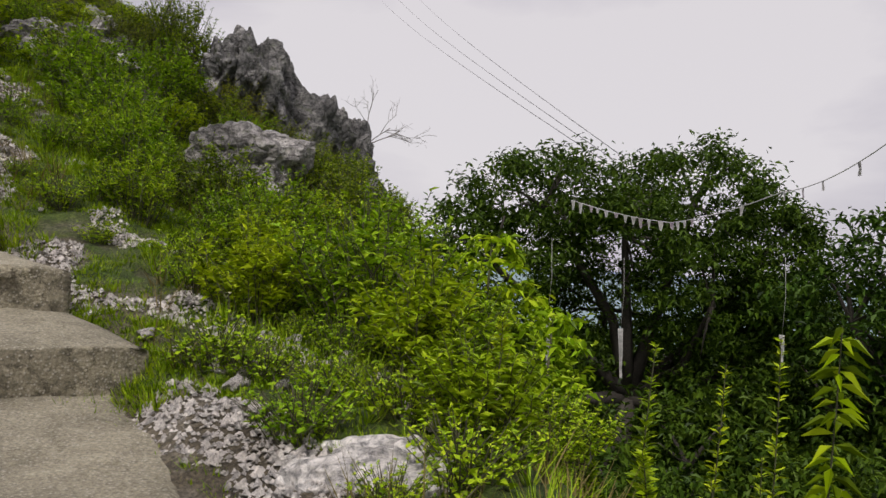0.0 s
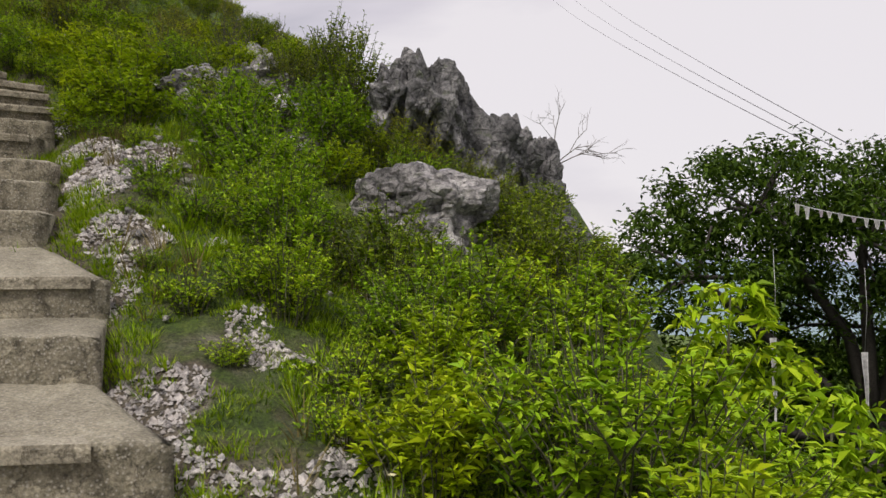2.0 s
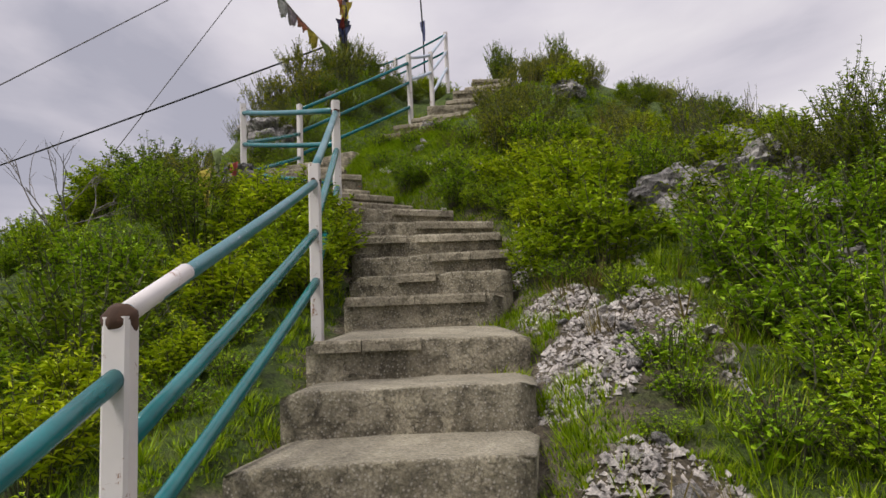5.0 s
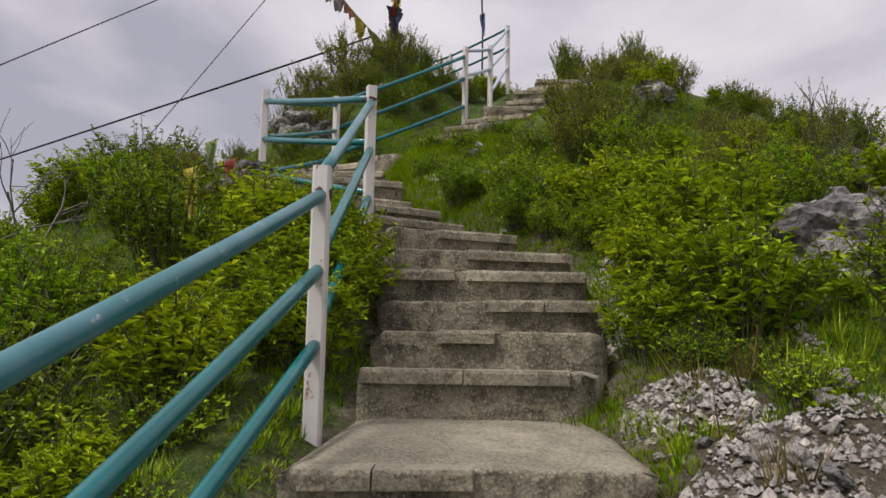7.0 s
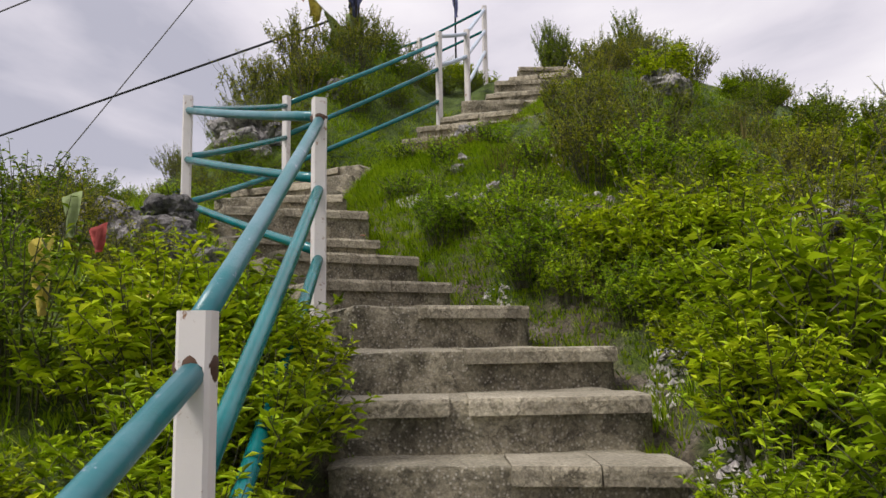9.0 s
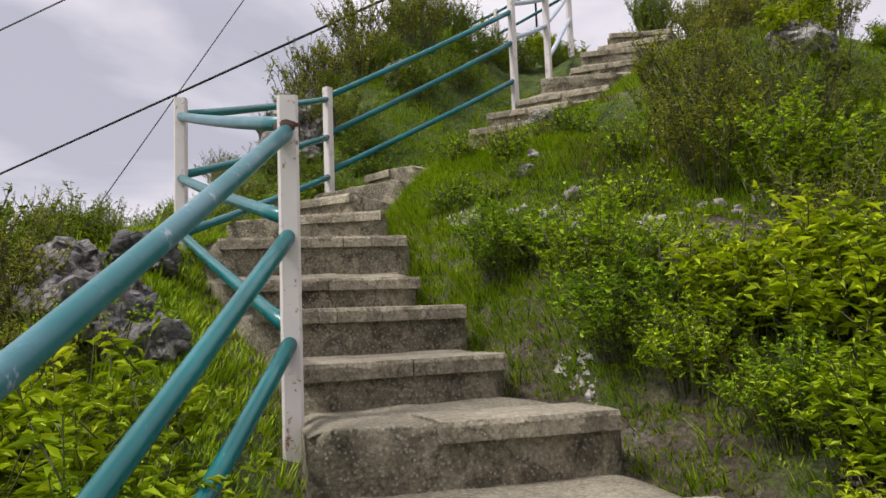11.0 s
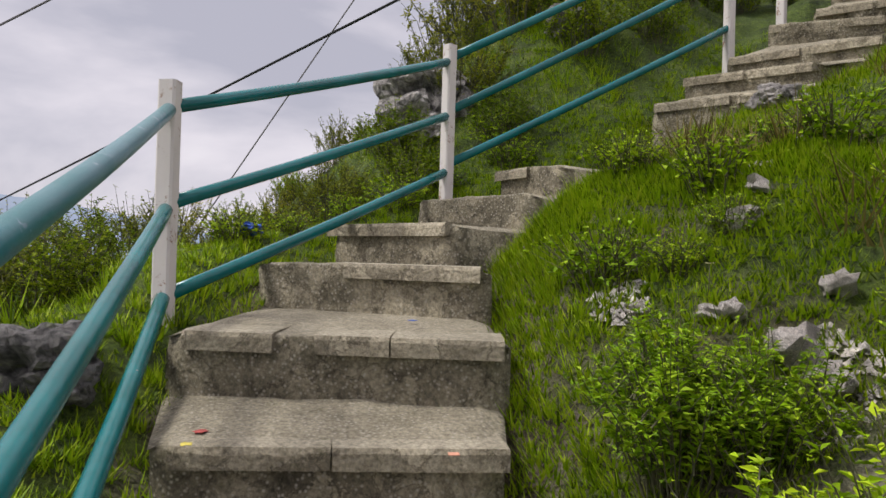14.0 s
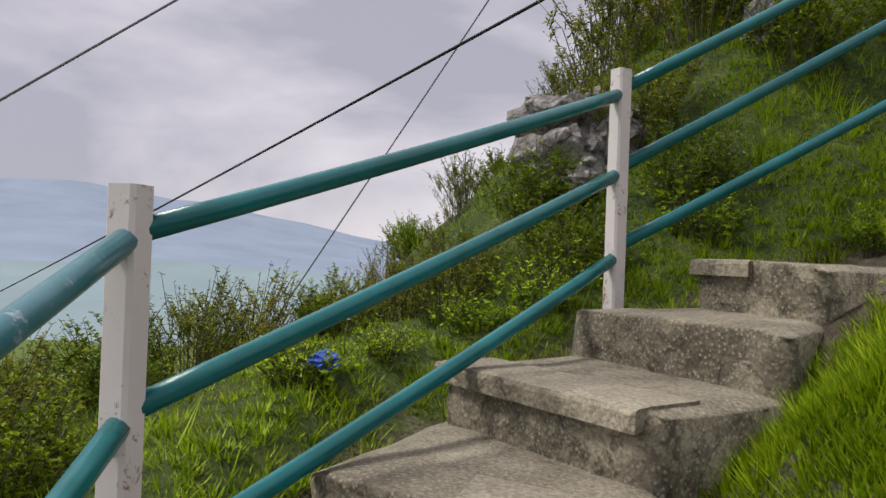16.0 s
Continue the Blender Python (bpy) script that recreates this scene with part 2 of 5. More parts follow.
# ---- the line of the stair ----
# steps of the two flights: left and right end of the nosing, and its height
FLIGHT_LOW = [
    (-3.00, 3.35, -1.45, 4.10, 0.95), (-3.45, 4.05, -2.05, 4.55, 1.30),
    (-4.15, 4.75, -2.80, 5.15, 1.62), (-4.42, 4.96, -3.15, 5.74, 1.88),
    (-4.80, 5.41, -4.00, 6.31, 2.29), (-5.19, 5.96, -4.36, 6.86, 2.54),
    (-5.68, 6.50, -4.84, 7.51, 2.78), (-6.31, 7.33, -5.53, 8.13, 3.10),
    (-6.68, 7.70, -5.65, 8.44, 3.30), (-6.90, 7.93, -5.88, 8.71, 3.49),
]
FLIGHT_HIGH = [
    (-7.07, 8.08, -6.17, 9.04, 3.70), (-7.30, 8.34, -6.55, 9.42, 3.89),
    (-7.66, 8.62, -7.20, 9.62, 4.115), (-8.15, 8.86, -7.92, 9.76, 4.295),
    (-8.74, 9.03, -8.46, 10.02, 4.525), (-9.40, 9.12, -9.02, 10.12, 4.71),
    (-9.93, 9.20, -9.32, 10.30, 4.995), (-10.75, 9.69, -9.88, 10.51, 5.245),
    (-11.35, 10.26, -10.38, 10.60, 5.46), (-11.62, 10.90, -10.57, 11.16, 5.665),
    (-11.62, 11.52, -10.90, 11.56, 5.89),
]
SUMMIT_STEPS = [(-11.50 - 0.04 * i + 0.10 * math.sin(5.1 * i), 12.75 + 0.44 * i + 0.06 * math.sin(3.3 * i), -10.50 - 0.09 * i + 0.16 * math.sin(3.1 * i + 1), 13.25 + 0.44 * i + 0.07 * math.sin(4.7 * i), 6.48 + 0.265 * i + 0.03 * math.sin(2.7 * i)) for i in range(8)]
STEPS = FLIGHT_LOW + FLIGHT_HIGH + SUMMIT_STEPS
LINE = [(0.9, -6.0, -1.2), (0.3, -1.5, -0.1), (-0.35, 1.0, 0.42), (-1.3, 2.6, 0.80)]
LINE += [((a + c) / 2, (b + d) / 2, z) for a, b, c, d, z in STEPS]
LINE += [(-12.3, 17.6, 8.85), (-13.2, 19.5, 8.6), (-15.0, 23.0, 7.0)]
LINE = np.array(LINE)


def dense_line(step=0.2):
    out = []
    for p, q in zip(LINE[:-1], LINE[1:]):
        n = max(1, int(np.linalg.norm((q - p)[:2]) / step))
        out += [p + (q - p) * i / n for i in range(n)]
    return np.array(out)


PATH_PTS = dense_line()
TANGENT = np.gradient(PATH_PTS[:, :2], axis=0)
for _ in range(6):
    TANGENT[1:-1] = (TANGENT[:-2] + 2 * TANGENT[1:-1] + TANGENT[2:]) / 4
TANGENT /= np.linalg.norm(TANGENT, axis=1)[:, None]
RIGHT = np.stack([TANGENT[:, 1], -TANGENT[:, 0]], 1)


def smooth(a, b, v):
    u = np.clip((v - a) / (b - a), 0, 1)
    return u * u * (3 - 2 * u)


def wave(x, y, scale, seed=0):
    r = np.random.RandomState(seed)
    out = np.zeros_like(x)
    for k in range(7):
        ang, ph = r.uniform(0, 6.28), r.uniform(0, 6.28)
        f = r.uniform(0.6, 1.7) / scale
        out += np.sin((x * math.cos(ang) + y * math.sin(ang)) * f * 6.28 + ph + 1.3 * np.sin((y * math.cos(ang) - x * math.sin(ang)) * f * 3.1 + ph))
    return out / 7


def ground_parts(x, y):
    """Height of the ground, and how far to the right of the path's line the place lies."""
    x, y = np.asarray(x, float), np.asarray(y, float)
    flat_x, flat_y = x.ravel(), y.ravel()
    zs, ds = np.empty(flat_x.size), np.empty(flat_x.size)
    for i in range(0, flat_x.size, 4000):
        dx = flat_x[i:i + 4000, None] - PATH_PTS[None, :, 0]
        dy = flat_y[i:i + 4000, None] - PATH_PTS[None, :, 1]
        d2 = dx * dx + dy * dy
        near = d2.min(1, keepdims=True)
        w = 1 / (d2 + 0.02 + 0.10 * near) ** 3
        w /= w.sum(1, keepdims=True)
        side = dx * RIGHT[None, :, 0] + dy * RIGHT[None, :, 1]
        sgn = (w * side).sum(1)
        zs[i:i + 4000] = (w * PATH_PTS[None, :, 2]).sum(1)
        ds[i:i + 4000] = np.sign(sgn) * np.sqrt(near[:, 0])
    zs, ds = zs.reshape(x.shape), ds.reshape(x.shape)
    a = np.abs(ds)
    right, left = np.maximum(ds, 0), np.maximum(-ds, 0)
    high = smooth(1.9, 4.2, zs)
    z = zs - 0.27 + 0.20 * smooth(0.55, 1.0, a)
    # the slope beside the stair: it climbs to a crest, then falls
    crest = 3.4 + 0.5 * wave(x, y, 9.0, 3)
    grade = (0.04 + 0.33 * high) * (1 - 0.85 * smooth(4.9, 6.1, zs))
    past = np.maximum(right - crest, 0)
    z = z + grade * np.minimum(np.maximum(right - 0.8, 0), crest - 0.8) - (0.05 + 0.28 * high) * past
    z = z - (0.22 * np.maximum(left - 0.9, 0) + 0.55 * np.maximum(left - 2.4, 0))
    z = z - 0.9 * smooth(1.2, 3.6, right) * smooth(5.0, 6.2, zs) + 0.15 * smooth(3.9, 4.6, zs) * smooth(0.5, 0.85, right) * smooth(6.0, 5.5, zs)
    z = z - 0.5 * smooth(1.5, 3.2, right) * smooth(-6.5, -4.0, x)
    z = z - 0.06 * smooth(0.75, 1.3, right) * smooth(5.6, 6.1, zs)
    # the summit mound beside the last steps
    mound = 9.3 - 0.64 * np.sqrt((x + 14.2) ** 2 + (y - 16.6) ** 2 + 0.6)
    z = np.where(left > 0.5, np.maximum(z, z + (mound - z) * smooth(0.5, 1.4, left)), z)
    # the steep flag mound, and swells and hollows of the slope
    cone = 9.45 - 1.08 * np.sqrt((x + 14.2) ** 2 + (y - 14.2) ** 2 + 0.25)
    z = np.where(left > 0.5, np.maximum(z, z + (cone - z) * smooth(0.5, 1.7, left)), z)
    for cx, cy, wide, lift in ((-6.7, 12.6, 1.3, -0.48), (-5.5, 12.9, 1.1, -0.15), (-8.6, 14.1, 1.1, 0.5), (-7.6, 10.5, 0.7, 0.2), (-4.4, 10.9, 0.8, 0.3)):
        z = z + lift * np.exp(-((x - cx) ** 2 + (y - cy) ** 2) / wide ** 2) * smooth(0.5, 1.2, a)
    # the edge towards the wooded valley
    edge = 0.38 - 0.128 * y + 0.35 * wave(x, y, 7.0, 5)
    over = np.maximum(x - edge, 0)
    z = z - 0.95 * over * smooth(-0.3, 2.0, over)
    z = z + 0.07 * wave(x, y, 0.8, 15) * smooth(1.0, 1.5, a) + 0.10 * wave(x, y, 1.6, 8) * smooth(0.9, 1.8, a) + 0.05 * wave(x, y, 0.45, 9) * smooth(0.85, 1.2, a)
    floor_z = -16.0 - 8.0 * smooth(40, 160, np.hypot(x, y))
    z = floor_z + np.logaddexp(0, (z - floor_z) / 1.5) * 1.5
    return z, ds


def ground_z(x, y):
    return float(ground_parts(np.array([x]), np.array([y]))[0][0])


# ---- building helpers ----
def part(name, bm, mat, parent=None, label="", smooth_faces=True):
    me = bpy.data.meshes.new(name)
    bm.to_mesh(me)
    bm.free()
    return mesh_part(name, me, mat, parent, label, smooth_faces)


def mesh_part(name, me, mat, parent=None, label="", smooth_faces=True):
    me.materials.append(mat)
    me.polygons.foreach_set("use_smooth", [smooth_faces] * len(me.polygons))
    ob = new(name, me)
    if parent is not None:
        ob.parent = parent
    return tagged(ob, label)


def from_arrays(name, verts, faces):
    me = bpy.data.meshes.new(name)
    me.from_pydata([tuple(v) for v in verts], [], [tuple(f) for f in faces])
    me.update()
    return me


def thing(name, label, category, m=None, group="", kind=""):
    ob = new(name)
    if m is not None:
        ob.matrix_world = m
    return tagged(ob, label, category, group, kind)


def tube(bm, points, radius, sides=10, caps=True):
    """A pipe through the points; radius is one number or one for each point."""
    pts = [Vector(p) for p in points]
    rad = radius if isinstance(radius, (list, tuple)) else [radius] * len(pts)
    rings = []
    for i, p in enumerate(pts):
        t = (pts[min(i + 1, len(pts) - 1)] - pts[max(i - 1, 0)]).normalized()
        a = t.cross(Vector((0.13, 0.31, 0.94)) if abs(t.z) < 0.9 else Vector((1, 0.1, 0))).normalized()
        b = t.cross(a)
        rings.append([bm.verts.new(p + rad[i] * (a * math.cos(6.2832 * k / sides) + b * math.sin(6.2832 * k / sides))) for k in range(sides)])
    for r0, r1 in zip(rings[:-1], rings[1:]):
        for k in range(sides):
            bm.faces.new((r0[k], r0[(k + 1) % sides], r1[(k + 1) % sides], r1[k]))
    if caps:
        bm.faces.new(rings[0][::-1])
        bm.faces.new(rings[-1])


def hang(p, q, sag, n=16):
    p, q = Vector(p), Vector(q)
    return [p.lerp(q, i / n) - Vector((0, 0, sag * 4 * (i / n) * (1 - i / n))) for i in range(n + 1)]


# ---- ground: one sheet to the horizon ----
def axis_points(lo, hi, step, far):
    core = list(np.arange(lo, hi + 1e-6, step))
    out, s = [], step
    v = hi
    while v < far:
        s *= 1.17
        v += s
        out.append(v)
    left, s, v = [], step, lo
    while v > -far:
        s *= 1.17
        v -= s
        left.append(v)
    return np.array(left[::-1] + core + out)


def ground_material():
    m, N, L, P = material("hillside_soil_and_moss")
    att = N.new("ShaderNodeAttribute")
    att.attribute_name = "bare"
    big = noise_node(N, L, 0.9, 8.0, 0.62, "Object", 0.5)
    soil = ramp_node(N, L, noise_node(N, L, 3.2, 8.0, 0.7).outputs["Fac"], [(0.3, (0.06, 0.046, 0.028)), (0.52, (0.15, 0.122, 0.082)), (0.72, (0.36, 0.32, 0.265))]).outputs["Color"]
    green = ramp_node(N, L, noise_node(N, L, 4.5, 8.0, 0.7).outputs["Fac"], [(0.3, (0.022, 0.038, 0.006)), (0.52, (0.085, 0.135, 0.012)), (0.72, (0.17, 0.21, 0.03))]).outputs["Color"]
    cover = N.new("ShaderNodeMath")
    cover.operation = "ADD"
    L.new(big.outputs["Fac"], cover.inputs[0])
    L.new(att.outputs["Fac"], cover.inputs[1])
    mask = ramp_node(N, L, cover.outputs[0], [(0.60, (0, 0, 0)), (0.74, (1, 1, 1))]).outputs["Color"]
    col = mix_node(N, L, mask, green, soil)
    fine = noise_node(N, L, 48.0, 9.0, 0.78)
    col = mix_node(N, L, 0.9, col, ramp_node(N, L, fine.outputs["Fac"], [(0.36, (0.22, 0.22, 0.22)), (0.5, (0.85, 0.84, 0.82)), (0.64, (1.7, 1.66, 1.6))]).outputs["Color"], "MULTIPLY")
    L.new(col, P.inputs["Base Color"])
    P.inputs["Roughness"].default_value = 0.95
    clod = noise_node(N, L, 14.0, 6.0, 0.7)
    n1 = bump(N, L, P, clod.outputs["Fac"], 0.9, 0.06)
    bump(N, L, P, fine.outputs["Fac"], 1.0, 0.03, n1)
    return m


GX, GY = axis_points(-19.0, 7.0, 0.14, 2500.0), axis_points(-3.0, 21.0, 0.14, 2500.0)
XX, YY = np.meshgrid(GX, GY)
ZZ, SIDE = ground_parts(XX, YY)
nx, ny = len(GX), len(GY)
idx = np.arange(nx * ny).reshape(ny, nx)
quads = np.stack([idx[:-1, :-1], idx[:-1, 1:], idx[1:, 1:], idx[1:, :-1]], -1).reshape(-1, 4)
ground_mesh = from_arrays("ground", np.stack([XX, YY, ZZ], -1).reshape(-1, 3).tolist(), quads.tolist())
LOWER = 1 - smooth(-7.4, -5.6, -XX)
bare = (0.06 + 0.16 * LOWER) * smooth(1.9, 0.9, SIDE) * smooth(0.3, 0.7, SIDE) + 0.10 * smooth(3.0, 1.0, SIDE) * (SIDE > 0) + 0.25 * (np.abs(SIDE) < 0.7)
bare += 0.25 * smooth(0.7, 0.3, np.hypot(XX + 7.45, YY - 10.75)) + 0.2 * smooth(0.8, 0.4, np.hypot(XX + 4.35, YY - 7.7)) + 0.3 * (SIDE > 0) * smooth(1.3, 1.1, SIDE) * (XX > -5.6) * smooth(0.12, 0.3, wave(XX, YY, 1.1, 41))
ground_mesh.attributes.new("bare", "FLOAT", "POINT").data.foreach_set("value", bare.ravel())
ground = mesh_part("ground", ground_mesh, ground_material())
tagged(ground, "steep hillside of brown soil, moss and short green grass", "hillside", kind="structure")


# ---- stairs ----
def step_mesh(a, b, c, d, z, foot, seed, wear=0.03, climb=0.0):
    """A rough block: nosing from a to b, back edge from c to d, top at z, foot of the riser at foot."""
    nu = 44
    prof = [(0.0, 0.0), (0.0, 0.25), (0.0, 0.5), (0.0, 0.75), (0.0, 0.94), (0.003, 0.985), (0.014, 1.0), (0.04, 1.0), (0.15, 1.0), (0.35, 1.0), (0.55, 1.0), (0.8, 1.0), (1.0, 1.0)]
    verts, faces = [], []
    A, B, Cc, Dd = (np.array(v, float) for v in (a, b, c, d))
    out = np.array([-(B - A)[1], (B - A)[0]])
    out = -out / np.linalg.norm(out)
    if out @ ((Cc + Dd) / 2 - (A + B) / 2) > 0:
        out = -out
    for i in range(nu + 1):
        u = i / nu
        F, K = A + (B - A) * u, Cc + (Dd - Cc) * u
        end = min(u, 1 - u)
        rag = 0.05 * max(0, 1 - end / 0.07)
        for j, (v, h) in enumerate(prof):
            p = F + (K - F) * v
            hz = foot + (z - foot) * h
            n3 = noise.noise(Vector((p[0] * 4 + seed, p[1] * 4, hz * 5)))
            n4 = noise.noise(Vector((p[0] * 15 + seed, p[1] * 15, hz * 15)))
            if j <= 6:
                k = (wear * 0.75 * n3 + 0.012 * n4) - rag
                if j in (4, 5, 6):
                    k -= 0.5 * wear * max(0, noise.noise(Vector((u * 9 + seed, seed, 1))))
                p = p + out * k
            dz = climb * v + 0.010 * n3 + 0.004 * n4 - (0.5 * rag if h > 0.9 else 0)
            if j in (5, 6):
                dz -= 0.35 * wear * max(0, noise.noise(Vector((u * 7 + seed, 3, seed))))
            verts.append((p[0], p[1], hz + dz))
    m = len(prof)
    for i in range(nu):
        for j in range(m - 1):
            q = i * m + j
            faces.append((q, q + m, q + m + 1, q + 1))
    for i in (0, nu):
        base = len(verts)
        x, y, _ = verts[i * m + m - 1]
        verts.append((x, y, foot))
        ring = [i * m + j for j in range(m)] + [base]
        faces.append(ring if i == 0 else ring[::-1])
    return from_arrays("step", verts, faces)


def slab_mesh(p, q, inward, z, seed, thick=0.062, deep=0.26):
    """A thin edge slab from p to q along a nosing, a little chipped."""
    bm = bmesh.new()
    p, q = Vector((*p, z)), Vector((*q, z))
    inw = Vector((*inward, 0)).normalized()
    n = max(4, int((q - p).length / 0.06))
    rings = []
    for i in range(n + 1):
        u = i / n
        o = p.lerp(q, u)
        c = 0.010 * noise.noise(Vector((u * 11 + seed, seed, 0)))
        chip = 0.03 * max(0, noise.noise(Vector((u * 6 + seed * 3, 2, seed))) - 0.25)
        prof = [(-0.034 + c, -thick), (-0.034 + c + chip * 0.3, -0.010 - chip), (-0.026 + c + chip, 0.006 - 0.3 * chip), (0.03, 0.010), (deep, 0.008), (deep, -0.02)]
        rings.append([bm.verts.new(o + inw * v + Vector((0, 0, h))) for v, h in prof])
    for r0, r1 in zip(rings[:-1], rings[1:]):
        for k in range(6):
            bm.faces.new((r0[k], r1[k], r1[(k + 1) % 6], r0[(k + 1) % 6]))
    bm.faces.new(rings[0])
    bm.faces.new(rings[-1][::-1])
    bmesh.ops.recalc_face_normals(bm, faces=bm.faces)
    return bm


EDGE_SLABS = {0: [(0.0, 0.42)], 1: [(0.0, 0.8)], 2: [(0.0, 0.33), (0.34, 0.62)], 3: [(0.0, 0.5), (0.51, 0.93)], 6: [(0.04, 0.24), (0.245, 0.5)],
              7: [(0.02, 0.45), (0.455, 0.9)], 8: [(0.3, 0.54)], 9: [(0.52, 0.76), (0.765, 1.0)], 10: [(0.0, 0.36), (0.42, 0.98)],
              11: [(0.42, 0.98)], 12: [(0.38, 0.96)], 13: [(0.0, 0.5), (0.505, 0.97)], 14: [(0.0, 0.3), (0.305, 0.96)], 15: [(0.06, 0.5), (0.505, 1.0)],
              16: [(0.07, 0.33), (0.45, 0.66), (0.665, 0.98)], 17: [(0.42, 0.97)], 18: [(0.0, 0.95)], 20: [(0.02, 0.55)]}

stairs = thing("stairs", "weathered grey concrete and stone steps climbing a green hillside", "stairs", kind="structure")
for k, (ax, ay, bx, by, z) in enumerate(STEPS):
    if k + 1 < len(STEPS):
        cx, cy, dx, dy, _ = STEPS[k + 1]
    else:
        cx, cy, dx, dy = ax - 0.5, ay + 1.3, bx - 0.5, by + 1.3
    if k == 20:
        cx, cy, dx, dy = ax - 0.05, ay + 0.42, bx - 0.05, by + 0.42
    foot = (STEPS[k - 1][4] if k and k != 21 else z - 0.25) - 0.12
    fx, fy = (cx + dx - ax - bx) / 2, (cy + dy - ay - by) / 2
    fl = math.hypot(fx, fy)
    ex, ey = 0.10 * fx / fl, 0.10 * fy / fl
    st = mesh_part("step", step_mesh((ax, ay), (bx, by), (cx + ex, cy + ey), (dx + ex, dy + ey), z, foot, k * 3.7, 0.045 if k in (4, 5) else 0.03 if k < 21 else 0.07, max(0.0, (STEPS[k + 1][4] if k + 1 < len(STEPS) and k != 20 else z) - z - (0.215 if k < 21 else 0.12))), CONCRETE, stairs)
    for u0, u1 in EDGE_SLABS.get(k, []) if k < 21 else [(0.03, 0.48), (0.52, 0.95)]:
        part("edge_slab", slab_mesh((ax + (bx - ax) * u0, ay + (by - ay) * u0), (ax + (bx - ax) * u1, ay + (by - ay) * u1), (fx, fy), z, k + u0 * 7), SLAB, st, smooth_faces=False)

# the sloping concrete path below the first step
bm = bmesh.new()
rows_up = []
for i in range(31):
    u = i / 30
    cx, cy, cz = 0.35 + (-2.25 - 0.35) * u, -2.2 + (3.85 + 2.2) * u, -0.10 + 0.84 * u
    tx, ty = 0.86, 0.50
    half = 0.95 + 0.05 * math.sin(9 * u)
    row = []
    for j in range(13):
        v = j / 12 * 2 - 1
        e = half * v + 0.05 * noise.noise(Vector((u * 9, v * 3, 0))) * abs(v)
        px, py = cx + tx * e, cy + ty * e
        row.append(bm.verts.new((px, py, cz + 0.016 * noise.noise(Vector((px * 4, py * 4, 0))) - (0.10 if abs(v) > 0.99 else 0))))
    rows_up.append(row)
for r0, r1 in zip(rows_up[:-1], rows_up[1:]):
    for j in range(12):
        bm.faces.new((r0[j], r0[j + 1], r1[j + 1], r1[j]))
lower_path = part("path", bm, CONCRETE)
tagged(lower_path, "sloping rough concrete path below the steps", "path", kind="structure")

# ---- railing ----
# foot and top of each post
POSTS = [
    (-2.55, 2.70, 0.95, 1.85), (-4.30, 4.79, 1.93, 2.83), (-6.24, 7.04, 3.10, 4.01), (-8.02, 8.76, 4.14, 5.31), (-10.42, 9.25, 5.03, 6.00),
    (-11.77, 11.20, 5.80, 6.77), (-11.85, 13.88, 7.30, 8.37), (-11.96, 14.63, 7.72, 8.66), (-12.85, 16.15, 8.95, 9.82), (-14.9, 16.6, 9.0, 9.95), (-16.6, 16.2, 8.9, 9.8),
]
railing = thing("railing", "handrail of teal painted steel pipes on peeling white square posts", "railing")


def post_mesh(h, w=0.078, seed=0.0):
    bm = bmesh.new()
    c = 0.010
    prof = [(-w / 2 + c, -w / 2), (w / 2 - c, -w / 2), (w / 2, -w / 2 + c), (w / 2, w / 2 - c), (w / 2 - c, w / 2), (-w / 2 + c, w / 2), (-w / 2, w / 2 - c), (-w / 2, -w / 2 + c)]
    rings = [[bm.verts.new((x + 0.002 * noise.noise(Vector((zz * 5, seed, x * 9))), y, zz)) for x, y in prof] for zz in np.linspace(-0.9, h, 14)]
    for r0, r1 in zip(rings[:-1], rings[1:]):
        for k in range(8):
            bm.faces.new((r0[k], r0[(k + 1) % 8], r1[(k + 1) % 8], r1[k]))
    bm.faces.new(rings[-1])
    bm.faces.new(rings[0][::-1])
    return bm


for i, (x, y, z0, z1) in enumerate(POSTS):
    nxt = POSTS[min(i + 1, len(POSTS) - 1)]
    prv = POSTS[max(i - 1, 0)]
    p = part("post", post_mesh(z1 - z0, 0.078, i), CREAM, railing, smooth_faces=False)
    p.matrix_world = pose(x, y, z0, 0, 0, math.degrees(math.atan2(nxt[1] - prv[1], nxt[0] - prv[0])))

# drop below the tops of both posts at each end of every pipe
SPANS = {0: [(0.10, 0.16), (0.46, 0.50), (0.80, 0.82)], 1: [(0.0, 0.13), (0.36, 0.47), (0.66, 0.80)], 2: [(0.03, 0.125), (0.40, 0.52), (0.72, 0.91)],
         3: [(0.10, 0.12), (0.46, 0.54), (0.87, 0.91)], 4: [(0.11, 0.115), (0.52, 0.49), (0.91, 0.88)], 5: [(0.09, 0.16), (0.46, 0.55), (0.83, 1.03)],
         6: [(0.06, 0.06), (0.50, 0.42)], 7: [(0.04, 0.06), (0.40, 0.46), (0.86, 0.84)], 8: [(0.05, 0.05), (0.45, 0.45)], 9: [(0.05, 0.05), (0.45, 0.45)]}
